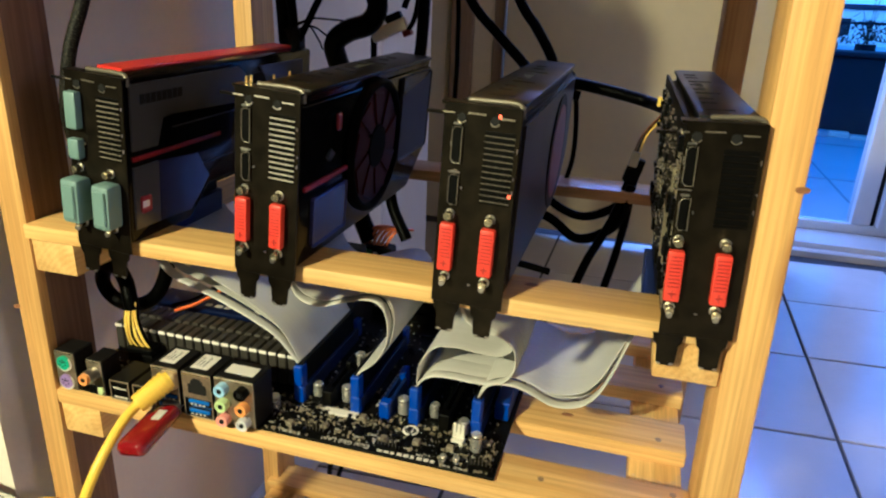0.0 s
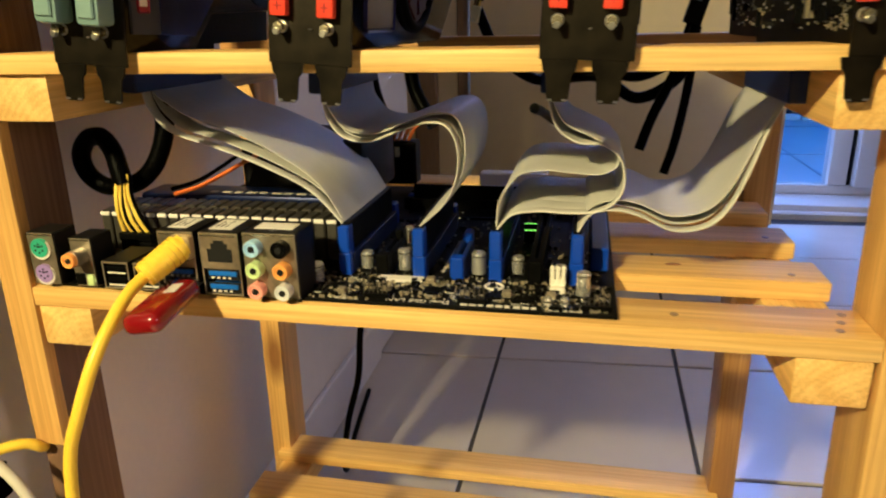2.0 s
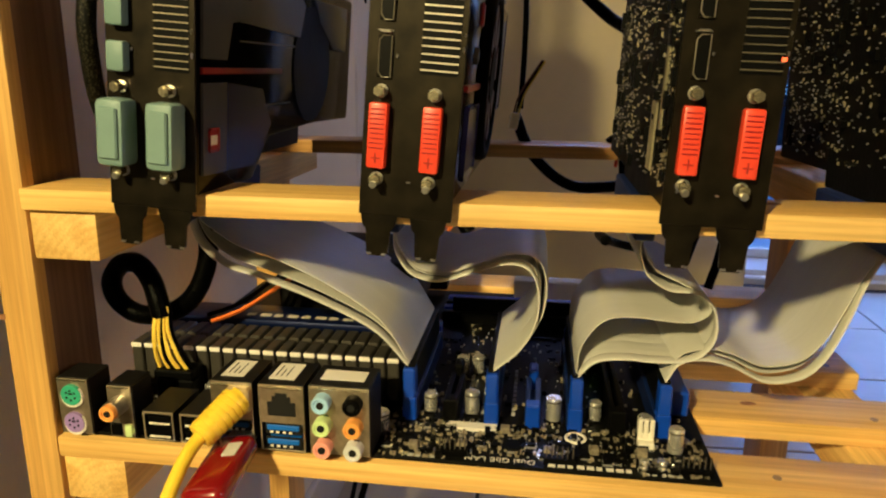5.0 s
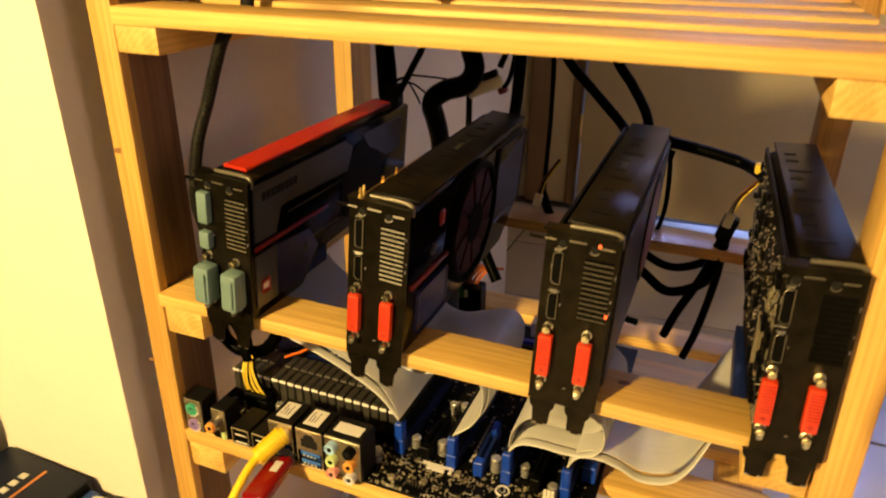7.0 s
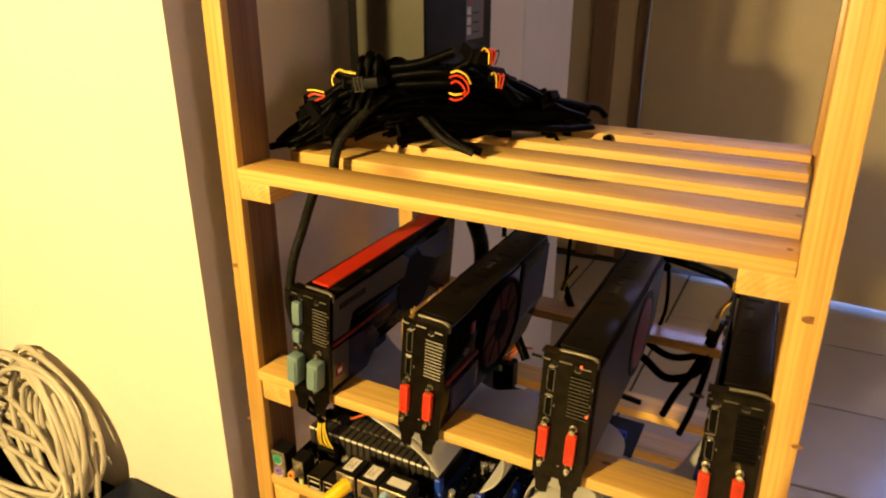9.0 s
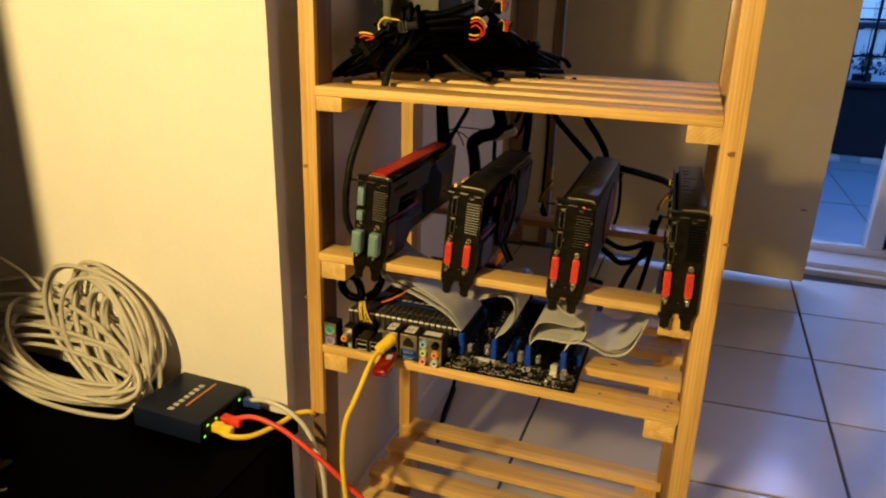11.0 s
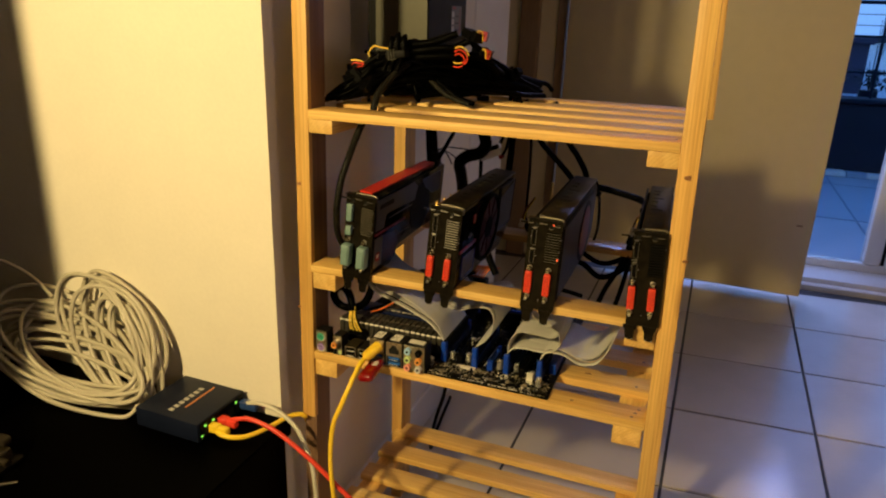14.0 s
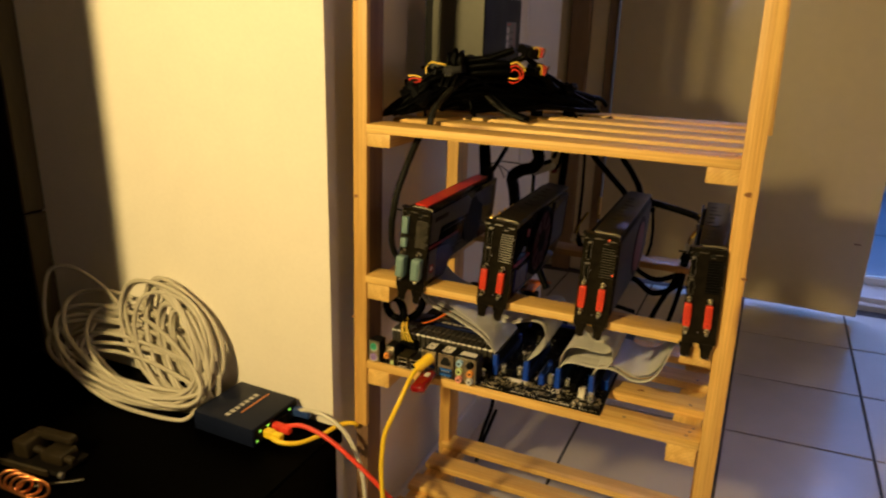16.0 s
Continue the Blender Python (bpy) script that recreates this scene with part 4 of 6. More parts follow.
lettering("board_lettering", "Dual GbE LAN", 0.0052, pose(0.2235, 0.0056, T + 0.0002, 0, 0, 180), LABEL, board)
for i in range(9):
    part("print_bar", boxed(0.2290 + 0.0042 * i, 0.2322 + 0.0042 * i - 0.0008 * (i % 3 == 2), 0.0020, 0.0046, T, T + 0.0002), LABEL, board)
logo = bmesh.new()
tube(logo, [(0.2420 + 0.0045 * math.cos(a), 0.0280 + 0.0045 * math.sin(a), T + 0.0002) for a in [i * math.pi / 10 for i in range(21)]], 0.0008, 6, smooth=False)
box(logo, 0.2400, 0.2440, 0.0270, 0.0290, T, T + 0.0003)
part("round_print", logo, LABEL, board, "round white printed mark")


def graphics_card(at, label, cap, kind, long):
    card = thing("graphics_card", label, "graphics card", at, "graphics cards on the middle slat")
    wide, high = 0.0368, 0.118
    # slotted bracket in front, with its two feet and the folded lip
    left = 0.0035 if kind == 3 else 0.0
    bm = boxed(left, wide, -0.0006, 0.0006, 0.0165, high, 0.0002)
    for fx in (0.0082, 0.0278):
        slab(bm, [(fx - 0.0072, 0.0165), (fx - 0.0066, 0.0125), (fx - 0.0050, 0.0105), (fx - 0.0044, 0.0015), (fx - 0.0032, 0.0), (fx + 0.0032, 0.0), (fx + 0.0044, 0.0015), (fx + 0.0050, 0.0105), (fx + 0.0066, 0.0125), (fx + 0.0072, 0.0165)], -0.0006, 0.0006)
    box(bm, left - 0.002, wide, 0.0006, 0.009, high - 0.0014, high, 0.0002)
    bracket = part("bracket", bm, BRACKET, card, "dark nickel slot bracket")
    # folded lip with its notches, pressed marks over the feet
    # brighter metal for the glints built into the lip's edge and notch arcs
    worn = (VENT_DULL, VENT_METAL, VENT_MID, VENT_DULL)[kind]
    for x0, x1, dz in ((left - 0.0008, 0.0052, 0.0), (0.0114, 0.0200, 0.0006), (0.0270, wide - 0.0032, -0.0004)):
        part("lip_edge", boxed(x0, x1, -0.0012, -0.0006, high - 0.0052 + dz, high - 0.0044 + dz, 0.0002), worn, bracket, "bright segment set in as a glint on the folded edge")
    for x in (0.0085, 0.0245):
        part("lip_notch", rod(bmesh.new(), (x, -0.0014, high - 0.0066), (x, -0.0007, high - 0.0066), 0.0022, 14), INK, bracket, "dark screw notch")
        rim = [(x + 0.0023 * math.cos(a), -0.0012, high - 0.0066 + 0.0023 * math.sin(a)) for a in [math.pi * (1.15 + 0.1 * i) for i in range(8)]]
        part("notch_rim", tube(bmesh.new(), rim, 0.00035, 6, smooth=False), worn, bracket)
    roll = [(left + 0.010, 0.0052, high + 0.0010), (wide - 0.008, 0.0050, high + 0.0016), (wide - 0.0016, 0.0046, high + 0.0004), (wide - 0.0004, 0.0040, high - 0.0050)]
    part("lip_roll", tube(bmesh.new(), roll, 0.0013, 8, 6), VENT_DULL, bracket, "rolled olive lip", smooth=60)
    for x in (0.0065, 0.0268):
        for zz in (0.0312, 0.0642):
            part("hex_screw", rounded_rod((x, -0.0068, zz), (x, 0.0, zz), 0.0022, 6, 0.0005), BRASSY, bracket, "bright hexagonal screw post")
            part("screw_washer", rounded_rod((x, -0.0022, zz), (x, -0.0005, zz), 0.0026, 14), STEEL, bracket)
    part("lip_wing", boxed(-0.0085, 0.0, -0.0008, 0.0006, high - 0.006, high - 0.0045), BRACKET, bracket)
    # glints on bracket and feet, set in as small bright steel pieces
    glint = random.Random(40 + kind)
    for gx, gz, gw, gh in ((0.0038, 0.0868, 0.0060, 0.0007), (0.0108, 0.0762, 0.0008, 0.0014), (0.0042, 0.0300, 0.0006, 0.0030), (0.0357, 0.0790, 0.0006, 0.0022), (0.0357, 0.0860, 0.0006, 0.0016), (0.0357, 0.0990, 0.0006, 0.0024), (0.0180, 0.0300, 0.0016, 0.0006), (0.0040, 0.0980, 0.0005, 0.0040)):
        gx, gz = gx + glint.uniform(-0.0004, 0.0004), gz + glint.uniform(-0.002, 0.002)
        part("glint_piece", boxed(gx, gx + gw, -0.0017, -0.0005, gz, gz + gh * glint.uniform(0.6, 1.1), 0.0003), STEEL, bracket, "small steel piece set in as a glint")
    for gx in (0.0040, 0.0100, 0.0240, 0.0300):
        part("foot_glint", boxed(gx, gx + 0.0020, -0.0010, -0.0006, 0.0005, 0.0012), STEEL, bracket)
    # vent on the second slot
    vent = part("vent", boxed(0.0205, 0.0345, -0.0009, -0.0004, 0.0715, 0.1065), PLASTIC_BLACK, bracket, "dark slotted vent")
    slim = (0.00020, 0.00026, 0.00020, 0.00018)[kind]
    bar = mesh("vent_bar", boxed(0.0205, 0.0345, -0.0015, -0.0009, -slim, slim), 35)
    bar.materials.append((VENT_MID, VENT_METAL, VENT_DULL, BRACKET)[kind])
    for i in range(12):
        alike("vent_bar", bar, vent, pose(0, 0, 0.0730 + 0.00285 * i))
    # video sockets
    groove = mesh("pin_slot", boxed(-0.0027, 0.0027, -0.0060, -0.0050, 0.0, 0.0005))
    groove.materials.append(RED_DARK)
    for x in (0.0065, 0.0268):
        if kind == 0:
            c = part("connector_cap", boxed(x - 0.0046, x + 0.0070, -0.0130, -0.001, 0.0340, 0.0600, 0.0022, 2), cap, card, "pale teal connector cap")
            part("cap_rib", boxed(x - 0.0028, x + 0.0052, -0.0142, -0.0129, 0.0370, 0.0570, 0.0006), cap, c)
        else:
            c = part("video_socket", boxed(x - 0.0036, x + 0.0036, -0.0058, -0.0008, 0.0355, 0.0600, 0.0009, 2), cap, card, "red plastic video socket")
            holes = box(boxed(x - 0.0018, x + 0.0018, -0.0060, -0.0050, 0.0393, 0.0397), x - 0.0002, x + 0.0002, -0.0061, -0.0050, 0.0376, 0.0414)
            part("pin_cross", holes, RED_DARK, c, "dark red cross slot")
            for i in range(9):
                alike("pin_slot", groove, c, pose(x, 0, 0.0430 + 0.0018 * i))
        part("screw_tip", rounded_rod((x, -0.0080, 0.0295), (x, -0.006, 0.0295), 0.0014, 10, 0.0003), STEEL, bracket)
    if kind == 0:
        part("socket_cap", boxed(0.003, 0.0105, -0.006, -0.0006, 0.0700, 0.0815, 0.0012, 2), cap, card, "pale teal socket cap")
        part("socket_cap", boxed(0.003, 0.0105, -0.006, -0.0006, 0.0870, 0.1075, 0.0012, 2), cap, card, "pale teal socket cap")
    else:
        for z0, z1 in ((0.0690, 0.0845), (0.0895, 0.1075)):
            s = part("video_socket", boxed(0.0042, 0.0098, -0.0016, -0.0006, z0, z1, 0.0004), BRACKET, card)
            part("socket_mouth", boxed(0.0047, 0.0094, -0.0019, -0.0015, z0 + 0.0004, z1 - 0.0006), PLASTIC_BLACK, s)
            rim = [(x, -0.0019, z) for x, z in ((0.0048, z0 + 0.002), (0.0062, z0 + 0.0002), (0.0095, z0 + 0.0002), (0.0095, z1 - 0.0004), (0.0062, z1 - 0.0004), (0.0048, z1 - 0.002), (0.0048, z0 + 0.002))]
            part("socket_rim", tube(bmesh.new(), rim, 0.00028, 6, smooth=False), VENT_DULL, s, "thin bright socket rim")
            part("socket_tab", boxed(0.0050, 0.0088, -0.0026, -0.0006, z1 + 0.0006, z1 + 0.0014, 0.0002), STEEL, s)
    # circuit board with contact edge, seen from its back
    out = -0.0020 if kind == 3 else 0.0
    bm = boxed(0.0025 - out, 0.0042 - out, 0.003, long - 0.008, 0.0205, high - 0.002)
    box(bm, 0.0025 - out, 0.0042 - out, 0.050, 0.136, 0.0120, 0.0205)
    pcb = part("circuit_board", bm, PCB, card)
    r = random.Random(20 + kind)
    for mat, n, s in ((PCB_TRACE, 300, 0.55), (STEEL, 620, 0.5), (PLASTIC_BLACK, 60, 2.4)):
        bm = bmesh.new()
        for _ in range(n):
            y, zz = r.uniform(0.006, long - 0.014), r.uniform(0.026, high - 0.008)
            if r.random() < 0.5:
                y = r.choice((r.uniform(0.006, 0.014), r.uniform(0.018, 0.03), r.uniform(0.12, long - 0.014)))
            d, h = s * r.uniform(0.0006, 0.0028), s * r.uniform(0.0008, 0.0040)
            if mat is STEEL:
                q = Vector((0.0025 - out, y, zz))
                rod(bm, q, q + Vector((-0.0011, r.uniform(-0.0006, 0.0006), r.uniform(-0.0006, 0.0006))), r.uniform(0.0003, 0.0007), 5, 0.00015)
                continue
            box(bm, 0.0025 - out - s * r.uniform(0.0005, 0.0013), 0.0026 - out, y - d / 2, y + d / 2, zz - h / 2, zz + h / 2)
        tagged(part("solder_side", bm, mat, pcb), kind="stuff")
    for y, z0, z1 in ((0.030, 0.040, 0.090), (0.045, 0.030, 0.062), (0.0515, 0.030, 0.062)):
        part("metal_bar", boxed(0.0010 - out, 0.0024 - out, y, y + 0.0042, z0, z1, 0.0004), PCB_TRACE, pcb)
    # cooler shroud
    body = GLOSS_BLACK if kind in (0, 1) else PLASTIC_BLACK
    x0 = 0.0085 if kind == 3 else 0.0055
    if kind == 0:
        bm = side_slab(bmesh.new(), [(0.0010, 0.0225), (0.058, 0.0215), (0.078, 0.0400), (0.150, 0.0420), (long, 0.0400), (long, high + 0.0005), (0.0010, high + 0.0005)], 0.0050, wide, 0.0024)
    else:
        bm = side_slab(bmesh.new(), [(0.0020, 0.0230), (long - 0.036, 0.0220), (long, 0.0480), (long, high - 0.0060), (0.0020, high - 0.0060)], x0, wide - 0.0004, 0.0026)
        box(bm, x0 + 0.003, wide - 0.002, 0.0125, long - 0.002, high - 0.0062, high - 0.0018, 0.0006)
    shroud = part("shroud", bm, body, card, "black plastic cooler shroud")
    if kind:
        lid = boxed(x0 + 0.0012, wide - 0.0006, 0.0130, long - 0.001, high - 0.0018, high + 0.0006, 0.0009, 2)
        part("lid", lid, GREY_SHROUD, shroud, "dark grey flat lid")
    X = wide
    if kind == 0:
        for pts, mat, said in (((((0.004, 0.0775), (0.004, 0.1145), (0.1115, 0.1145), (0.1234, 0.107), (0.1156, 0.0905), (0.039, 0.0935), (0.031, 0.0925), (0.0256, 0.0772))), SILVER_CARD, "brushed silver side panel"),
                               (((0.004, 0.0310), (0.004, 0.0680), (0.0255, 0.0680), (0.0255, 0.0305)), SILVER_CARD, "brushed silver side panel"),
                               (((0.0262, 0.0305), (0.0262, 0.0680), (0.064, 0.0645), (0.0760, 0.047), (0.056, 0.0290)), BLUE_REFLECTION, "side panel coloured as a violet-blue reflection"),
                               (((0.150, 0.100), (0.140, 0.112), (0.205, 0.112), (0.205, 0.085), (0.180, 0.086)), SILVER_CARD, "brushed silver side panel")):
            bm = bmesh.new()
            lo, hi = [bm.verts.new((X - 0.0005, y, z)) for y, z in pts], [bm.verts.new((X + 0.0012, y, z)) for y, z in pts]
            bm.faces.new(lo[::-1]), bm.faces.new(hi)
            for i in range(len(pts)):
                j = (i + 1) % len(pts)
                bm.faces.new((lo[i], lo[j], hi[j], hi[i]))
            part("side_panel", bm, mat, shroud, said)
        part("red_line", boxed(X - 0.0004, X + 0.0010, 0.004, 0.090, 0.0715, 0.0740), RED_DARK, shroud, "thin red line")
        for i in range(8):
            part("logo_bar", boxed(X + 0.0012, X + 0.0015, 0.0115 + 0.0048 * i, 0.0154 + 0.0048 * i, 0.1030, 0.1085), INK, shroud)
        part("badge", boxed(X + 0.0012, X + 0.0016, 0.0080, 0.0168, 0.0400, 0.0500, 0.001), RED_DARK, shroud, "small red and white badge")
        part("badge_mark", boxed(X + 0.0016, X + 0.0018, 0.0095, 0.0152, 0.0430, 0.0470), LABEL, shroud)
        part("fan_ring", rod(bmesh.new(), (X - 0.001, 0.140, 0.076), (X + 0.0008, 0.140, 0.076), 0.032, 40), PLASTIC_BLACK, shroud)
        part("top_strip", boxed(0.0085, 0.0255, 0.014, long - 0.012, high, high + 0.0022, 0.0007), RED_STRIP, shroud, "glossy red strip along the top")
        for z0, y1 in ((0.0560, 0.105), (0.0850, 0.160)):
            part("fin_edge", boxed(X - 0.0004, X + 0.0006, 0.040, y1, z0, z0 + 0.0008), GUNMETAL, shroud, "thin metal fin edge")
    elif kind == 1:
        ring = part("fan_ring", rod(bmesh.new(), (X - 0.002, 0.104, 0.072), (X + 0.0012, 0.104, 0.072), 0.0435, 48), FAN_BLACK, shroud, "round black fan opening")
        part("fan_disc", rod(bmesh.new(), (X + 0.0010, 0.104, 0.072), (X + 0.0014, 0.104, 0.072), 0.0385, 48), RED_FAN, ring, "dark red fan")
        rim = [(X + 0.0014, 0.104 + 0.0405 * math.cos(a), 0.072 + 0.0405 * math.sin(a)) for a in [i * math.pi / 24 for i in range(49)]]
        part("fan_rim", tube(bmesh.new(), rim, 0.0030, 8, smooth=False), FAN_BLACK, ring, "thick black fan rim", smooth=60)
        for i in range(9):
            a = 2 * math.pi * i / 9
            c, s = math.cos(a), math.sin(a)
            bm = bmesh.new()
            quad = [(X + 0.0016, 0.104 + q * c - w * s, 0.072 + q * s + w * c) for q, w in ((0.012, -0.003), (0.034, -0.002), (0.0335, 0.0150), (0.012, 0.004))]
            low = [bm.verts.new(p) for p in quad]
            top = [bm.verts.new((p[0] + 0.0012, p[1], p[2])) for p in quad]
            bm.faces.new(low[::-1]), bm.faces.new(top)
            for k in range(4):
                bm.faces.new((low[k], low[(k + 1) % 4], top[(k + 1) % 4], top[k]))
            part("blade", bm, RED_FAN, ring)
        part("hub", rounded_rod((X + 0.0012, 0.104, 0.072), (X + 0.0034, 0.104, 0.072), 0.0145, 24), FAN_BLACK, ring)
        part("side_panel", boxed(X - 0.0004, X + 0.0010, 0.152, long - 0.004, 0.050, 0.110, 0.002), SIDE_GREY, shroud, "dark grey shroud end")
        # blue panel painted where the shroud mirrors the window
        part("side_panel", boxed(X - 0.0004, X + 0.0009, 0.016, 0.062, 0.030, 0.060, 0.002), BLUE_REFLECTION, shroud, "lower panel coloured as a blue reflection")
        part("red_line", boxed(X - 0.0004, X + 0.0012, 0.006, 0.062, 0.066, 0.0685), RED_DARK, shroud, "thin red line")
        part("badge", boxed(X - 0.0004, X + 0.0013, 0.044, 0.050, 0.092, 0.102, 0.001), RED_DARK, shroud)
        part("badge", side_slab(bmesh.new(), [(0.032, 0.079), (0.036, 0.0765), (0.042, 0.080), (0.037, 0.0835)], X - 0.0004, X + 0.0013), OLIVE_METAL, shroud, "small grey mark")
        part("shroud_band", side_slab(bmesh.new(), [(0.153, 0.098), (0.205, 0.106), (0.214, 0.110), (0.153, 0.110)], X + 0.0006, X + 0.0016), GLOSS_BLACK, shroud, "glossy black slanted band")
    else:
        part("side_panel", side_slab(bmesh.new(), [(0.008, 0.030), (long - 0.040, 0.030), (long - 0.006, 0.052), (long - 0.006, 0.1095), (0.008, 0.1095)], X - 0.0004, X + 0.0010), SIDE_GREY if kind == 2 else GREY_SHROUD, shroud, "smooth shroud side")
        ring = part("fan_ring", rod(bmesh.new(), (X, 0.150, 0.068), (X + 0.0018, 0.150, 0.068), 0.038, 44), PLASTIC_BLACK, shroud, "round black fan opening")
        part("fan_disc", rod(bmesh.new(), (X + 0.0016, 0.150, 0.068), (X + 0.0021, 0.150, 0.068), 0.031, 44), RED_DARK, ring)
    # slits and pale marks along the top edge
    n = 0 if kind == 0 else 9
    for i in range(n):
        y = 0.030 + 0.0185 * i + 0.003 * (i % 2)
        part("top_slit", boxed(0.014, 0.021 if i % 3 else 0.027, y, y + 0.0035, high + 0.0004, high + 0.0009), PLASTIC_BLACK, shroud)
    for i in range(5 if kind else 0):
        part("print_bar", boxed(0.017, 0.0205, 0.112 + 0.005 * i, 0.1140 + 0.005 * i, high + 0.0005, high + 0.0008), OLIVE_METAL, shroud)
    for y in ((0.006, 0.0105, 0.034, 0.052) if kind == 1 else ()):
        part("gold_clip", boxed(0.0022, 0.0034, y, y + 0.0010, high - 0.004, high + (0.0035 if y < 0.02 else 0.0014)), GOLD, card, "thin gold clip")
    if kind == 1:
        part("gold_rail", boxed(0.0024, 0.0032, 0.006, 0.085, high - 0.0030, high - 0.0016), GOLD, card, "thin gold rail along the board's edge")
    # power sockets on the rear edge
    part("power_socket", boxed(0.0060, 0.0170, long - 0.002, long + 0.008, 0.088, 0.108, 0.0008), PLASTIC_BLACK, card)
    if kind == 2:
        part("status_light", boxed(0.0338, 0.0352, -0.0018, -0.0006, 0.0762, 0.0776), LED_RED, card, "tiny red light")
        part("status_light", boxed(0.0258, 0.0272, -0.0012, 0.0004, 0.1130, 0.1146), LED_RED, card)
    return card


CARDS = (
    (pose(0.0437, -0.012, 0.5205, 0, 4.6, 0), "silver and black graphics card, red top strip, teal connector caps", TEAL_CAP, 0, 0.222),
    (pose(0.1486, -0.012, 0.5200, 0, 4.4, 0), "black graphics card with a dark red fan and red video sockets", RED_CAP, 1, 0.222),
    (pose(0.2638, -0.012, 0.5200, 0, 2.1, 0), "black graphics card with a tiny red light and red video sockets", RED_CAP, 2, 0.226),
    (pose(0.3745, -0.0095, 0.5195, 0, -1.5, 1.9), "black graphics card beside the rack post, bare solder side showing", RED_CAP, 3, 0.212),
)
for m, label, cap, kind, long in CARDS:
    graphics_card(m, label, cap, kind, long)

# ---- grey riser cables ----


BANDS = ((0.0, 0.0080, 0.0), (0.0086, 0.0250, 0.55), (0.0256, 0.0860, 1.0))


def riser(label, layers, x_slot, plug_at, y0=0.036, y1=0.122):
    """A riser: ribbon strips side by side and over one another, a plug in the slot and a socket under the card."""
    cable = thing("riser_cable", label, "ribbon cable", group="riser cables")
    for profile, skew, bow in layers:
        for a, b, share in (BANDS if profile is layers[0][0] else ((0.003, 0.0860, 1.0),)):
            part("ribbon", strip(bmesh.new(), bowed(profile, bow[0] * share, bow[1] * share), y0 + a, y0 + b, 0.0012, skew=skew, cols=max(4, int((b - a) / 0.003))), RIBBON, cable, smooth=80)
    part("plug", boxed(x_slot - 0.0024, x_slot + 0.0024, y0, y1, MB + 0.0135, 0.4512, 0.0006), PCB, cable, "black edge plug board")
    part("plug_end", boxed(x_slot - 0.0030, x_slot + 0.0030, y0 - 0.0030, y0 + 0.0055, MB + 0.0140, 0.4500, 0.0008), BLUE_SLOT, cable, "blue plug end")
    px, pz, lean = plug_at
    part("socket", boxed(-0.0045, 0.0045, y0 - 0.002, y1 + 0.004, -0.0085, 0.0085, 0.0008), NAVY_SLOT, cable, "navy blue card socket", at=pose(px, 0, pz, 0, lean, 0))
    return cable


def bowed(profile, *bow):
    """The profile shifted along its own run: more in the middle than at its ends."""
    n = len(profile) - 1
    return [(x + bow[0] * math.sin(math.pi * i / n), z + bow[1] * math.sin(math.pi * i / n)) for i, (x, z) in enumerate(profile)]


R1 = [(0.1606, 0.4500), (0.1427, 0.4676), (0.1148, 0.4807), (0.0864, 0.4904), (0.0662, 0.4961), (0.0553, 0.5041), (0.0500, 0.5120), (0.0478, 0.5200)]
riser("grey flat ribbon riser sweeping up under the silver card", [(R1, 0.008, (0.0022, 0.0032)), (bowed(R1, 0.0052, 0.0078), 0.012, (0.0012, 0.0014))], 0.1610, (0.0478, 0.5270, 4.6))
R2 = [(0.2018, 0.4505), (0.2143, 0.4622), (0.2212, 0.4760), (0.2217, 0.4918), (0.2164, 0.5019), (0.2061, 0.5037), (0.1904, 0.4988), (0.1743, 0.4937), (0.1609, 0.4968), (0.1535, 0.5075), (0.1525, 0.5190)]
riser("grey flat ribbon riser bent in an s under a card", [(R2, 0.004, (0.0012, 0.0014)), (bowed(R2, 0.0034, 0.0036), 0.004, (0.0010, 0.0010))], 0.2015, (0.1525, 0.5265, 4.4))
R3 = [(0.2421, 0.4505), (0.2500, 0.4585), (0.2630, 0.4606), (0.2764, 0.4600), (0.2900, 0.4608), (0.2985, 0.4650), (0.3033, 0.4738), (0.3015, 0.4864), (0.2930, 0.4936), (0.2811, 0.4946), (0.2715, 0.5005), (0.2672, 0.5100), (0.2668, 0.5200)]
R3B = [(0.2414, 0.4500), (0.2428, 0.4640), (0.2520, 0.4768), (0.2650, 0.4792), (0.2790, 0.4778), (0.2920, 0.4775), (0.2995, 0.4825), (0.2965, 0.4900), (0.2850, 0.4965), (0.2745, 0.5020), (0.2690, 0.5110), (0.2674, 0.5200)]
riser("grey flat ribbon riser folded in a loop under a card", [(R3, 0.004, (0.0010, -0.0010)), (R3B, 0.004, (0.0006, 0.0020))], 0.2417, (0.2672, 0.5270, 2.1))
R4 = [(0.2822, 0.4505), (0.2888, 0.4601), (0.3008, 0.4619), (0.3133, 0.4586), (0.3284, 0.4519), (0.3445, 0.4548), (0.3544, 0.4656), (0.3615, 0.4833), (0.3668, 0.5002), (0.3735, 0.5150)]
riser("grey flat ribbon riser sagging beyond the board's edge", [(R4, 0.010, (-0.0012, 0.0030)), (bowed(R4, -0.0014, 0.0056), 0.010, (-0.0006, 0.0014))], 0.2825, (0.3745, 0.5225, -1.5))

# ---- power supply and cables on the upper shelf ----
psu = thing("power_supply", "grey steel computer power supply standing on edge", "power supply", pose(-0.016, 0.18, 0.7292))
part("casing", boxed(0, 0.087, 0, 0.150, 0, 0.150, 0.0015), PLASTIC_BLACK, psu)
part("front_plate", boxed(0.012, 0.086, -0.0008, 0.0, 0.002, 0.148, 0.0003), OLIVE_METAL, psu, "olive grey front plate")
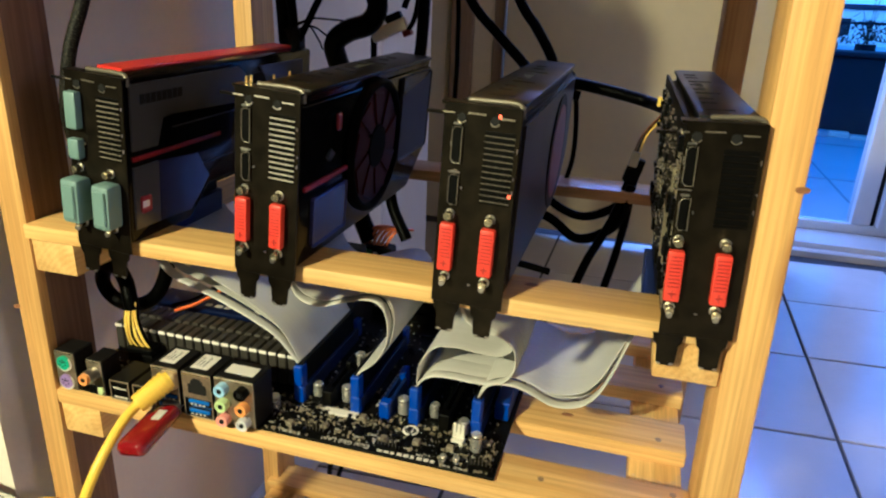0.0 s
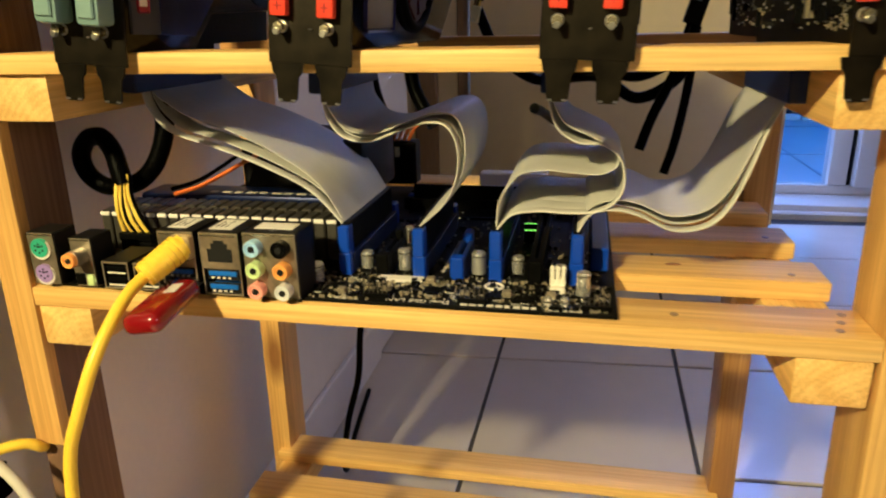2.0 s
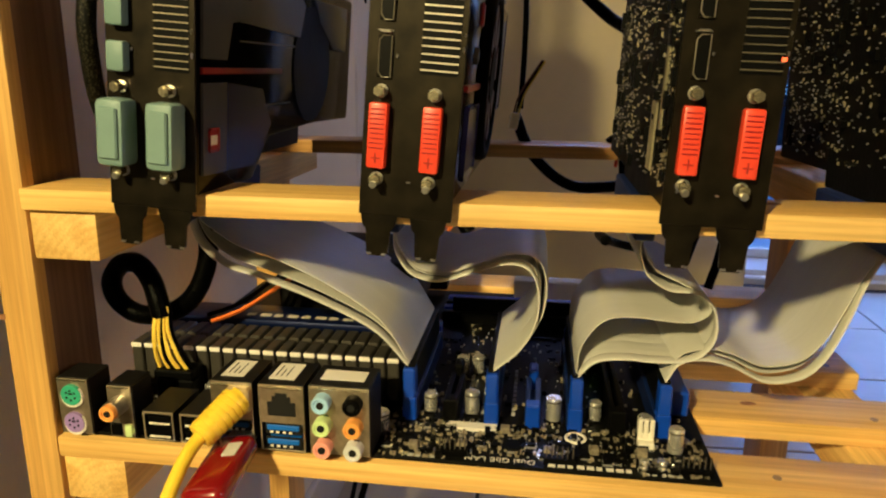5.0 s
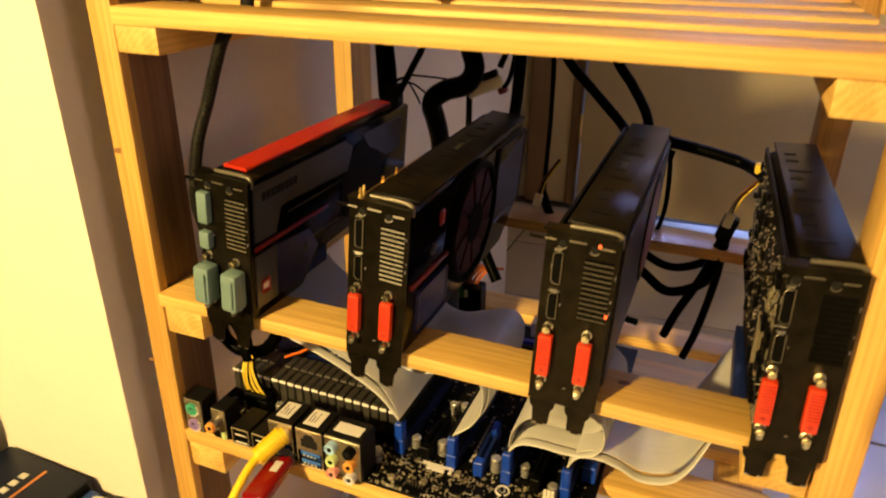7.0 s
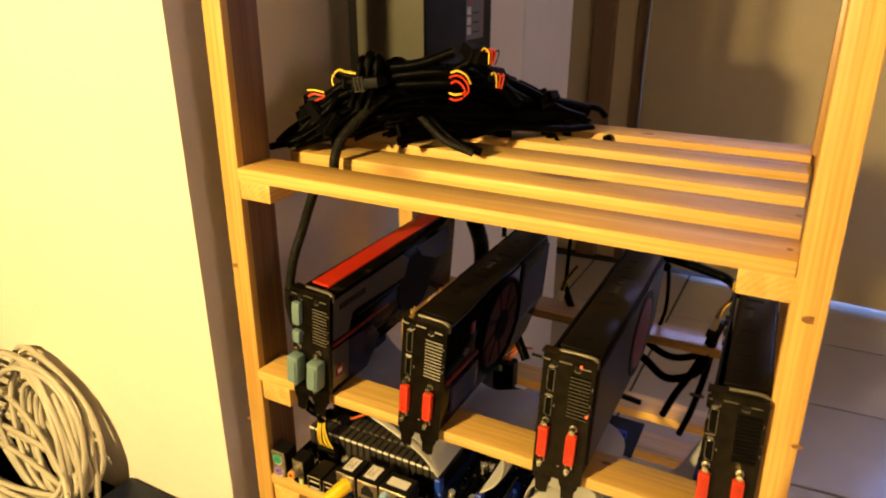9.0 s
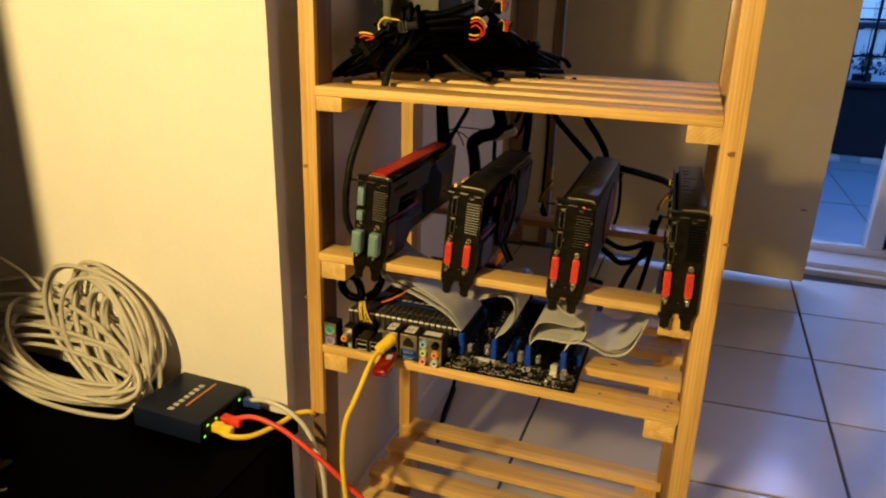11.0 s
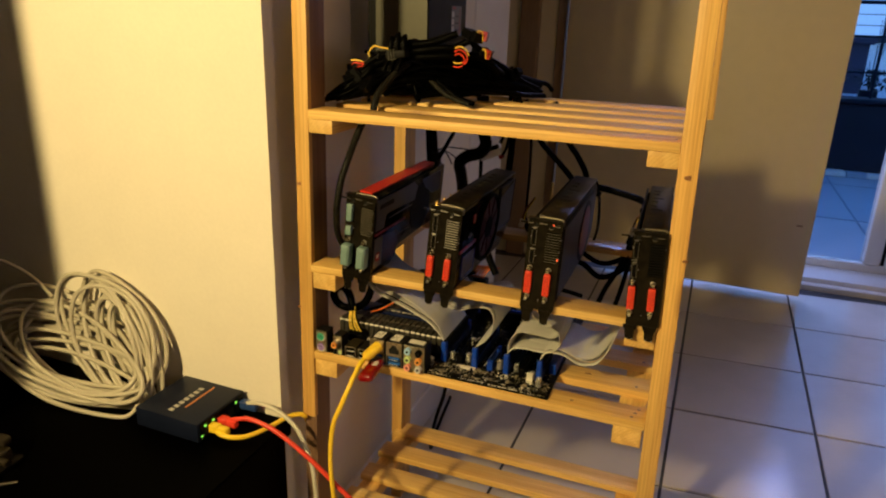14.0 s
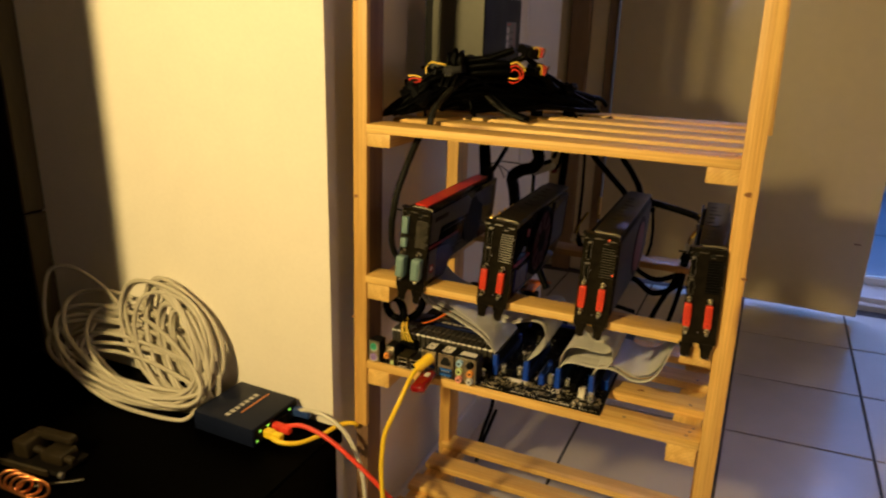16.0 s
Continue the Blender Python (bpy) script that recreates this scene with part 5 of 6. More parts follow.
lab = part("rating_label", boxed(0.087, 0.0874, 0.086, 0.128, 0.078, 0.118), SILVER_CARD, psu, "grey printed rating label")
part("label_stripe", boxed(0.0874, 0.0876, 0.089, 0.104, 0.1135, 0.117), RED_DARK, lab)
part("label_edge", boxed(0.0874, 0.0876, 0.120, 0.1215, 0.080, 0.116), RED_DARK, lab)
for i in range(3):
    part("label_mark", boxed(0.0874, 0.0876, 0.0880, 0.0970, 0.0830 + 0.0100 * i, 0.0905 + 0.0100 * i), PRINT, lab)
    part("label_line", boxed(0.0874, 0.0876, 0.1010, 0.1160, 0.0845 + 0.0095 * i, 0.0860 + 0.0095 * i), INK, lab)


def cable(name, label, points, r, mat, seg=8, steps=8, category="cable", group=""):
    ob = part(name, tube(bmesh.new(), points, r, seg, steps), mat, None, smooth=60)
    return tagged(ob, label, category, group)


S = 0.7292
heap = random.Random(11)


SPINE = spline([(-0.004, 0.056, 0.004), (0.030, 0.078, 0.030), (0.075, 0.108, 0.051), (0.125, 0.152, 0.046), (0.170, 0.205, 0.030), (0.208, 0.258, 0.012)], 8)


def along(s, side, lift, r):
    """A place in the heap: s along its spine, side across it, lift from the shelf up."""
    k = min(max(s, 0.0), 1.0) * (len(SPINE) - 1)
    a, b = SPINE[int(k)], SPINE[min(int(k) + 1, len(SPINE) - 1)]
    q = a.lerp(b, k - int(k))
    side *= 1 - 0.55 * s
    x, y = max(q.x + 0.75 * side, -0.013), max(q.y - 0.66 * side, 0.047)
    if y > 0.172 and x < 0.080:
        x = 0.080
    return (x, y, S + r + 0.0008 + q.z * lift * max(0.25, 1 - (side / 0.034) ** 2))


# leads lying along one another, bowed over the middle
for k in range(92):
    s0 = heap.uniform(0.0, 0.45)
    s1 = min(s0 + heap.uniform(0.35, 0.75), 1.0)
    r = heap.choice((0.0018, 0.0022, 0.0028, 0.0034))
    side, lift, drift = heap.gauss(-0.002, 0.012), heap.uniform(0.35, 1.45), heap.gauss(0, 0.008)
    pts = []
    for n in range(7):
        t = n / 6
        ends = 0.35 + 0.65 * math.sin(math.pi * min(max(t, 0.08), 0.92))
        pts.append(along(s0 + (s1 - s0) * t, side + drift * t + heap.gauss(0, 0.004), lift * ends, r))
    cable("power_lead", "black sleeved power lead heaped on the upper shelf", pts, r, CABLE_BLACK, 6, 5, group="heap of power leads")
THICK = (
    ([(0.08, 0.12, S + 0.030), (0.12, 0.150, S + 0.036), (0.155, 0.190, S + 0.034), (0.185, 0.235, S + 0.026), (0.205, 0.262, S + 0.018)], 0.0075, CABLE_BLACK),
    ([(0.09, 0.11, S + 0.030), (0.13, 0.145, S + 0.028), (0.165, 0.185, S + 0.024), (0.192, 0.228, S + 0.016), (0.200, 0.250, S + 0.010)], 0.0070, CABLE_BLACK),
    ([(0.190, 0.240, S + 0.022), (0.205, 0.262, S + 0.022), (0.214, 0.276, S + 0.018), (0.219, 0.284, S + 0.010)], 0.0032, CABLE_BLACK),
    ([(0.040, 0.100, S + 0.040), (0.065, 0.104, S + 0.056), (0.095, 0.108, S + 0.060), (0.125, 0.112, S + 0.066), (0.150, 0.116, S + 0.078)], 0.0042, CABLE_BLACK),
    ([(0.150, 0.118, S + 0.078), (0.160, 0.132, S + 0.066), (0.168, 0.160, S + 0.048), (0.172, 0.190, S + 0.036)], 0.0040, CABLE_BLACK),
    ([(0.080, 0.100, S + 0.050), (0.070, 0.078, S + 0.036), (0.0610, 0.056, S + 0.018), (0.0590, 0.0472, S + 0.004), (0.0575, 0.0465, S - 0.008)], 0.0042, BRAID),
    ([(0.080, 0.098, S + 0.048), (0.045, 0.074, S + 0.032), (0.015, 0.056, S + 0.012), (-0.010, 0.048, S + 0.0040)], 0.0032, CABLE_BLACK),
    ([(0.085, 0.104, S + 0.046), (0.042, 0.084, S + 0.040), (0.008, 0.066, S + 0.020), (-0.010, 0.060, S + 0.0048)], 0.0046, CABLE_BLACK),
    ([(0.075, 0.110, S + 0.036), (0.085, 0.104, S + 0.024), (0.090, 0.102, S + 0.010), (0.094, 0.101, S + 0.0036)], 0.0028, CABLE_BLACK),
    ([(0.090, 0.120, S + 0.036), (0.110, 0.112, S + 0.024), (0.130, 0.108, S + 0.012), (0.155, 0.110, S + 0.0040)], 0.0034, BRAID),
    ([(0.098, 0.124, S + 0.036), (0.118, 0.116, S + 0.024), (0.138, 0.112, S + 0.012), (0.160, 0.116, S + 0.0040)], 0.0034, CABLE_BLACK),
    ([(0.020, 0.090, S + 0.026), (0.055, 0.105, S + 0.050), (0.095, 0.130, S + 0.054), (0.135, 0.165, S + 0.044), (0.165, 0.205, S + 0.030)], 0.0055, CABLE_BLACK),
    ([(0.050, 0.110, S + 0.036), (0.058, 0.104, S + 0.060), (0.064, 0.104, S + 0.070), (0.072, 0.112, S + 0.066), (0.082, 0.125, S + 0.042)], 0.0055, CABLE_BLACK),
)
for pts, r, mat in THICK:
    cable("power_lead", "thick black sleeved power lead on the upper shelf", pts, r, mat, group="heap of power leads")
# upright knot of folded leads held by a strap
for k in range(5):
    kx, ky, top = 0.062 + 0.0042 * k, 0.090 + 0.004 * (k % 2), S + 0.078 + 0.0022 * (k % 3)
    cable("power_lead", "black lead folded upright into a strapped knot", [(kx + 0.001, ky + 0.012, S + 0.044), (kx - 0.001, ky + 0.004, S + 0.066), (kx, ky, top), (kx + 0.002, ky - 0.007, top - 0.003), (kx + 0.001, ky - 0.010, S + 0.062), (kx - 0.004, ky - 0.016, S + 0.040)], 0.0030, CABLE_BLACK, 6, 5, group="heap of power leads")
strap = thing("cable_tie", "black ribbed strap round the upright knot of leads", "cable tie", pose(0.0705, 0.090, S + 0.060, 0, -8, 6))
part("band", boxed(-0.0125, 0.0125, -0.0155, 0.0120, -0.0045, 0.0045, 0.002, 2), PLASTIC_MATT, strap)
for dx in (-0.0085, -0.0050, -0.0015):
    part("ridge", boxed(dx, dx + 0.0009, -0.0168, -0.0154, -0.0062, 0.0062, 0.0003), OLIVE_METAL, strap, "worn grey ridge")
for dz in (-0.0060, 0.0052):
    part("ridge", boxed(-0.0100, 0.0010, -0.0166, -0.0155, dz, dz + 0.0009, 0.0003), OLIVE_METAL, strap, "worn grey ridge")
for pts, r in (([(0.070, 0.094, S + 0.070), (0.090, 0.097, S + 0.072), (0.112, 0.102, S + 0.076), (0.138, 0.108, S + 0.086)], 0.0042),
               ([(0.072, 0.096, S + 0.062), (0.100, 0.102, S + 0.066), (0.125, 0.108, S + 0.069), (0.142, 0.114, S + 0.066)], 0.0046),
               ([(0.072, 0.098, S + 0.055), (0.105, 0.106, S + 0.058), (0.140, 0.118, S + 0.060), (0.164, 0.134, S + 0.058), (0.176, 0.155, S + 0.040)], 0.0050),
               ([(0.064, 0.092, S + 0.062), (0.050, 0.086, S + 0.058), (0.034, 0.080, S + 0.048), (0.020, 0.074, S + 0.030), (0.004, 0.064, S + 0.012)], 0.0040),
               ([(0.062, 0.090, S + 0.054), (0.046, 0.082, S + 0.048), (0.028, 0.074, S + 0.036), (0.012, 0.066, S + 0.018), (-0.004, 0.058, S + 0.008)], 0.0044)):
    cable("power_lead", "black sleeved power lead heaped on the upper shelf", pts, r, CABLE_BLACK, 8, 6, group="heap of power leads")
# thin coloured wires that show between them
for mat, pts in ((YELLOW_WIRE, [(0.0150, 0.073, 0.7800), (0.0230, 0.073, 0.7806), (0.0310, 0.075, 0.7790)]), (RED_WIRE, [(0.0155, 0.073, 0.7750), (0.0215, 0.072, 0.7775), (0.0320, 0.075, 0.7760)]), (RED_WIRE, [(0.0180, 0.073, 0.7665), (0.0225, 0.072, 0.7715), (0.0300, 0.075, 0.7745)]),
                 (YELLOW_WIRE, [(0.136, 0.106, 0.7985), (0.143, 0.104, 0.8005), (0.150, 0.105, 0.7975), (0.1535, 0.107, 0.7905)]), (RED_WIRE, [(0.135, 0.106, 0.7945), (0.143, 0.104, 0.7970), (0.150, 0.105, 0.7925), (0.1515, 0.107, 0.7850), (0.147, 0.108, 0.7800)]), (RED_WIRE, [(0.136, 0.106, 0.7900), (0.142, 0.104, 0.7925), (0.1475, 0.105, 0.7885), (0.1480, 0.107, 0.7835), (0.142, 0.108, 0.7815)]),
                 (RED_CABLE, [(0.134, 0.107, 0.7775), (0.140, 0.106, 0.7765), (0.146, 0.107, 0.7785)]), (YELLOW_WIRE, [(0.134, 0.107, 0.7820), (0.140, 0.105, 0.7812), (0.145, 0.107, 0.7820)])):
    cable("plug_wire", "thin red or yellow wire curling out of the heap", pts, 0.0009, mat, 6, 6, group="coloured wires in the heap")
# drive plugs with coloured wires
for x, y, z, a in ((0.016, 0.086, 0.040, 200), (0.154, 0.116, 0.084, 60), (0.1587, 0.140, 0.063, 40)):
    p = thing("drive_plug", "black drive power plug with red and yellow wires", "plug", pose(x, y, S + z, 20, 10, a), "drive plugs in the heap")
    part("plug_body", boxed(-0.0105, 0.0105, -0.007, 0.010, -0.0052, 0.0052, 0.001), PLASTIC_BLACK, p)
    part("plug_cover", boxed(-0.0085, 0.0085, -0.013, -0.006, -0.0045, 0.0080, 0.0012), PLASTIC_BLACK, p)
    for i, mat in enumerate((YELLOW_WIRE, RED_WIRE, RED_CABLE, CABLE_BLACK)):
        o = -0.006 + 0.004 * i
        part("wire", tube(bmesh.new(), [(o, -0.011, 0.005), (o * 1.1, -0.015, 0.011), (o * 0.8, -0.020, 0.010), (o * 0.5, -0.023, 0.002)], 0.00062, 6, 5), mat, p, smooth=60)
for k in range(13):
    r = heap.uniform(0.75, 1.3)
    x, y, z = along(heap.uniform(0.05, 0.85), heap.gauss(0, 0.012), heap.uniform(0.75, 1.35), 0.004)
    plug = thing("power_plug", "black power plug lying among the heaped leads", "plug", pose(x, y, z, heap.uniform(-50, 50), heap.uniform(-50, 50), heap.uniform(0, 180)), "black plugs in the heap")
    part("plug_body", boxed(-0.0085 * r, 0.0085 * r, -0.0055 * r, 0.0055 * r, -0.0045, 0.0045, 0.0010), PLASTIC_BLACK, plug)
    part("latch", boxed(-0.003 * r, 0.003 * r, -0.0035 * r, 0.0065 * r, 0.0045, 0.0062, 0.0005), PLASTIC_BLACK, plug)
    part("neck", tube(bmesh.new(), [(0.007 * r, 0, 0), (0.014 * r, 0.002, -0.001), (0.022 * r, 0.004, -0.005), (0.030 * r, 0.004, -0.011)], 0.0024, 6, 4), CABLE_BLACK, plug, smooth=60)
cable("yellow_wire", "thin yellow wire looped over the black leads", [(0.062, 0.086, S + 0.0655), (0.048, 0.084, S + 0.0670), (0.041, 0.084, S + 0.0680), (0.035, 0.084, S + 0.0630), (0.0335, 0.084, S + 0.0570), (0.0385, 0.084, S + 0.0520), (0.046, 0.085, S + 0.0530)], 0.0011, YELLOW_WIRE, 6)

# ---- leads from the upper shelf down to the cards ----
cable("power_lead", "black braided lead hanging behind the first card", [(0.0575, 0.0465, 0.721), (0.0510, 0.0325, 0.7125), (0.0420, 0.0300, 0.692), (0.0335, 0.0290, 0.670), (0.0280, 0.0210, 0.645), (0.0250, 0.0170, 0.622), (0.0220, 0.018, 0.600), (0.0160, 0.034, 0.566), (0.0280, 0.050, 0.535), (0.0450, 0.060, 0.518)], 0.0042, BRAID)
for o, mat in ((-0.0042, YELLOW_WIRE), (-0.0014, YELLOW_WIRE), (0.0014, YELLOW_WIRE), (0.0040, YELLOW_WIRE), (0.0000, CABLE_BLACK), (0.0056, CABLE_BLACK)):
    cable("processor_lead", "yellow and black wires into the processor power socket", [(0.034 + o * 0.5, 0.036 + o * 0.3, 0.474), (0.034 + o * 0.8, 0.033 + o * 0.3, 0.462), (0.036 + o * 1.4, 0.031 + abs(o) * 0.4, 0.450), (0.0385 + o * 1.8, 0.0345, 0.4405)], 0.00115, mat, 6, group="processor power wires")
tagged(part("processor_plug", boxed(0.029, 0.050, 0.030, 0.043, 0.4372, 0.4420, 0.0008), PLASTIC_BLACK, None), "black processor power plug in its socket", "plug")
cable("power_lead", "black lead looped behind the ports", [(0.0450, 0.060, 0.518), (0.0500, 0.058, 0.503), (0.0485, 0.055, 0.488), (0.0415, 0.052, 0.474), (0.0280, 0.052, 0.465), (0.0100, 0.053, 0.463), (-0.0010, 0.053, 0.470), (-0.0030, 0.052, 0.481), (0.0045, 0.050, 0.491), (0.0160, 0.047, 0.493), (0.0250, 0.043, 0.486), (0.0300, 0.039, 0.477), (0.0330, 0.037, 0.468)], 0.0052, CABLE_BLACK, 10)
cable("signal_wire", "orange and black twisted wire by the heatsink", [(0.044, 0.066, 0.456), (0.058, 0.078, 0.460), (0.075, 0.10, 0.470), (0.085, 0.115, 0.476)], 0.0014, ORANGE_WIRE, 6)
cable("signal_wire", "thin black wire by the heatsink", [(0.040, 0.070, 0.458), (0.056, 0.080, 0.463), (0.075, 0.10, 0.476), (0.088, 0.115, 0.480)], 0.0013, CABLE_BLACK, 6)

LEADS = (
    ([(0.060, 0.215, 0.735), (0.0625, 0.212, 0.690), (0.065, 0.210, 0.660), (0.068, 0.206, 0.640)], 0.0048),
    ([(0.072, 0.215, 0.735), (0.070, 0.214, 0.690), (0.073, 0.212, 0.662), (0.076, 0.208, 0.640)], 0.0042),
    ([(0.110, 0.215, 0.735), (0.104, 0.212, 0.690), (0.092, 0.210, 0.664), (0.080, 0.208, 0.642)], 0.0030),
    ([(0.144, 0.20, 0.735), (0.1465, 0.20, 0.692), (0.1515, 0.20, 0.671), (0.1440, 0.20, 0.658), (0.1265, 0.20, 0.6515), (0.1150, 0.20, 0.641), (0.1140, 0.212, 0.622), (0.112, 0.226, 0.600), (0.110, 0.236, 0.560), (0.116, 0.240, 0.500), (0.130, 0.238, 0.465)], 0.0085),
    ([(0.186, 0.215, 0.735), (0.1845, 0.215, 0.690), (0.1836, 0.215, 0.660), (0.1817, 0.213, 0.632), (0.176, 0.213, 0.618)], 0.0050),
    ([(0.176, 0.225, 0.735), (0.1720, 0.222, 0.690), (0.1660, 0.220, 0.670)], 0.0026),
    ([(0.180, 0.225, 0.735), (0.1785, 0.222, 0.690), (0.1750, 0.220, 0.664), (0.1700, 0.220, 0.654)], 0.0020),
    ([(0.1367, 0.23, 0.646), (0.1367, 0.23, 0.632), (0.138, 0.226, 0.615)], 0.0028),
    ([(0.190, 0.25, 0.728), (0.211, 0.25, 0.6795), (0.2367, 0.25, 0.6521), (0.2621, 0.245, 0.6291), (0.276, 0.226, 0.618)], 0.0042),
    ([(0.230, 0.25, 0.728), (0.252, 0.25, 0.6794), (0.2672, 0.25, 0.6589), (0.2804, 0.25, 0.638), (0.286, 0.245, 0.622)], 0.0042),
    ([(0.276, 0.226, 0.618), (0.2884, 0.236, 0.6215), (0.3129, 0.236, 0.6190), (0.3392, 0.235, 0.6146), (0.360, 0.232, 0.6105), (0.374, 0.206, 0.610)], 0.0046),
    ([(0.286, 0.232, 0.6215), (0.300, 0.232, 0.6130), (0.3080, 0.232, 0.6110)], 0.0040),
    ([(0.300, 0.235, 0.628), (0.305, 0.245, 0.600), (0.306, 0.250, 0.560), (0.300, 0.250, 0.530)], 0.0020),
    ([(0.200, 0.25, 0.560), (0.215, 0.25, 0.530), (0.245, 0.25, 0.508), (0.290, 0.23, 0.5117), (0.3195, 0.225, 0.4966), (0.3481, 0.225, 0.5132), (0.356, 0.230, 0.545)], 0.0042),
    ([(0.270, 0.25, 0.545), (0.290, 0.25, 0.520), (0.320, 0.245, 0.510), (0.350, 0.24, 0.527), (0.356, 0.235, 0.552)], 0.0038),
    ([(0.354, 0.235, 0.548), (0.344, 0.225, 0.515), (0.330, 0.215, 0.485), (0.322, 0.21, 0.462)], 0.0036),
    ([(0.357, 0.235, 0.548), (0.354, 0.225, 0.510), (0.347, 0.215, 0.470), (0.340, 0.21, 0.445)], 0.0032),
    ([(0.195, 0.20, 0.735), (0.203, 0.238, 0.690), (0.206, 0.238, 0.640), (0.206, 0.236, 0.600), (0.2045, 0.238, 0.565)], 0.0020),
    ([(0.160, 0.245, 0.565), (0.150, 0.24, 0.540), (0.152, 0.235, 0.505), (0.170, 0.225, 0.475)], 0.0055),
    ([(0.256, 0.09, 0.505), (0.258, 0.15, 0.495), (0.272, 0.20, 0.478), (0.300, 0.21, 0.470)], 0.0030),
)
for pts, r in LEADS:
    cable("power_lead", "black power lead hanging between shelf and cards", pts, r, CABLE_BLACK, group="hanging power leads")
# spindle-shaped sleeve hanging from the third card's corner
spindle = bmesh.new()
line = spline([(0.2815, 0.236, 0.6175), (0.2838, 0.240, 0.586), (0.2807, 0.240, 0.548), (0.2789, 0.240, 0.512)], 6)
for i, (p, q) in enumerate(zip(line, line[1:])):
    w = [0.0012 + 0.0046 * math.sin(math.pi * k / (len(line) - 1)) for k in (i, i + 1)]
    rod(spindle, p, q, w[0], 10, w[1])
sleeve = tagged(part("power_lead", spindle, CABLE_BLACK, None, smooth=60), "black lead with a swollen sleeve behind a card", "cable", "hanging power leads")
part("wire", tube(bmesh.new(), [(0.2780, 0.234, 0.598), (0.2775, 0.2335, 0.57), (0.2750, 0.234, 0.54), (0.2740, 0.236, 0.525)], 0.0012, 6, 6), RED_WIRE, sleeve, "thin red wire", smooth=60)
# thin wires and the pale plug behind the second card
for pts in ([(0.0728, 0.21, 0.650), (0.0887, 0.21, 0.6586), (0.1060, 0.212, 0.6590), (0.1223, 0.214, 0.6580)], [(0.0728, 0.21, 0.648), (0.0910, 0.21, 0.6530), (0.1059, 0.212, 0.6445), (0.1160, 0.214, 0.6400)], [(0.0735, 0.21, 0.652), (0.0860, 0.21, 0.6560), (0.0960, 0.212, 0.6420), (0.0980, 0.214, 0.6350)]):
    cable("signal_wire", "thin black wire behind the cards", pts, 0.0009, CABLE_BLACK, 6, group="thin wires behind the cards")
pale = thing("drive_plug", "pale grey flat plug hanging behind a card", "plug", pose(0.1535, 0.2215, 0.6530, 0, -24, 0))
part("plug_body", boxed(-0.016, 0.016, -0.003, 0.003, -0.0050, 0.0050, 0.0012), WHITE_PLASTIC, pale)
part("plug_neck", boxed(0.000, 0.014, -0.0034, 0.0034, 0.0048, 0.0105, 0.0010), PLASTIC_BLACK, pale, "black neck")
part("red_end", boxed(0.010, 0.017, -0.0036, 0.0036, -0.0100, -0.0050, 0.0008), RED_DARK, pale, "dark red end")
tagged(part("power_plug", boxed(0.064, 0.082, 0.204, 0.216, 0.628, 0.651, 0.0012), PLASTIC_BLACK, None), "black power plug on the first card", "plug")
cap_black = thing("adapter_plug", "black power plug behind the last card", "plug", pose(0.356, 0.236, 0.556, 0, 15, 0))
part("plug_body", boxed(-0.006, 0.006, -0.005, 0.005, -0.010, 0.010, 0.001), PLASTIC_BLACK, cap_black)
for x, y, z in ((0.2005, 0.236, 0.556), (0.3555, 0.222, 0.568)):
    wp = thing("white_plug", "white plastic wire plug hanging on thin wires", "plug", pose(x, y, z, 0, 12, 0), "white plugs on wires")
    part("plug_body", boxed(-0.0034, 0.0034, -0.0026, 0.0026, -0.006, 0.006, 0.0008), WHITE_PLASTIC, wp)
    for i, mat in enumerate((BROWN_WIRE, CABLE_BLACK, YELLOW_WIRE)):
        part("wire", tube(bmesh.new(), [(-0.0018 + 0.0018 * i, 0, 0.005), (-0.001 + 0.0016 * i, 0, 0.018), (0.004 + 0.0012 * i, -0.004, 0.032), (0.009 + 0.001 * i, -0.010, 0.045)], 0.0007, 6, 6), mat, wp, smooth=60)
tagged(part("yellow_plug", boxed(0.366, 0.3705, 0.208, 0.216, 0.611, 0.618, 0.0006), YELLOW_WIRE, None), "small yellow plug at the last card's corner", "plug")
gp = thing("green_plug", "green and black main power plug on the board", "plug", pose(0.138, 0.236, 0.4540))
part("plug_body", boxed(-0.016, 0.016, -0.008, 0.008, -0.026, 0.008, 0.001), PLASTIC_BLACK, gp)
part("green_face", boxed(-0.010, -0.002, -0.0088, -0.008, -0.006, 0.006), GREEN_CONN, gp, "green socket face")
part("white_face", boxed(-0.0008, 0.003, -0.0088, -0.008, -0.004, 0.004), WHITE_PLASTIC, gp)
for i in range(6):
    part("wire", tube(bmesh.new(), [(-0.012 + 0.004 * i, 0, 0.007), (-0.009 + 0.0045 * i, -0.001, 0.017), (-0.002 + 0.0045 * i, 0.004, 0.024), (0.010 + 0.004 * i, 0.014, 0.022)], 0.0015, 6, 6), ORANGE_WIRE, gp, smooth=60)

# ---- yellow network lead, red stick ----
lead = thing("network_cable", "yellow network cable plugged into the motherboard", "cable")
part("cord", tube(bmesh.new(), [(0.0815, -0.020, 0.4398), (0.0795, -0.034, 0.4345), (0.0790, -0.050, 0.4250), (0.0765, -0.062, 0.4110), (0.0690, -0.067, 0.3890), (0.0605, -0.0675, 0.3665), (0.0565, -0.068, 0.3350), (0.0558, -0.068, 0.3000), (0.0600, -0.067, 0.2500), (0.0690, -0.062, 0.1900), (0.0800, -0.050, 0.1000), (0.0860, -0.030, 0.0300), (0.1200, 0.020, 0.0040), (0.2000, 0.050, 0.0035)], 0.0030, 12, 8), YELLOW, lead, smooth=60)
boot = bmesh.new()
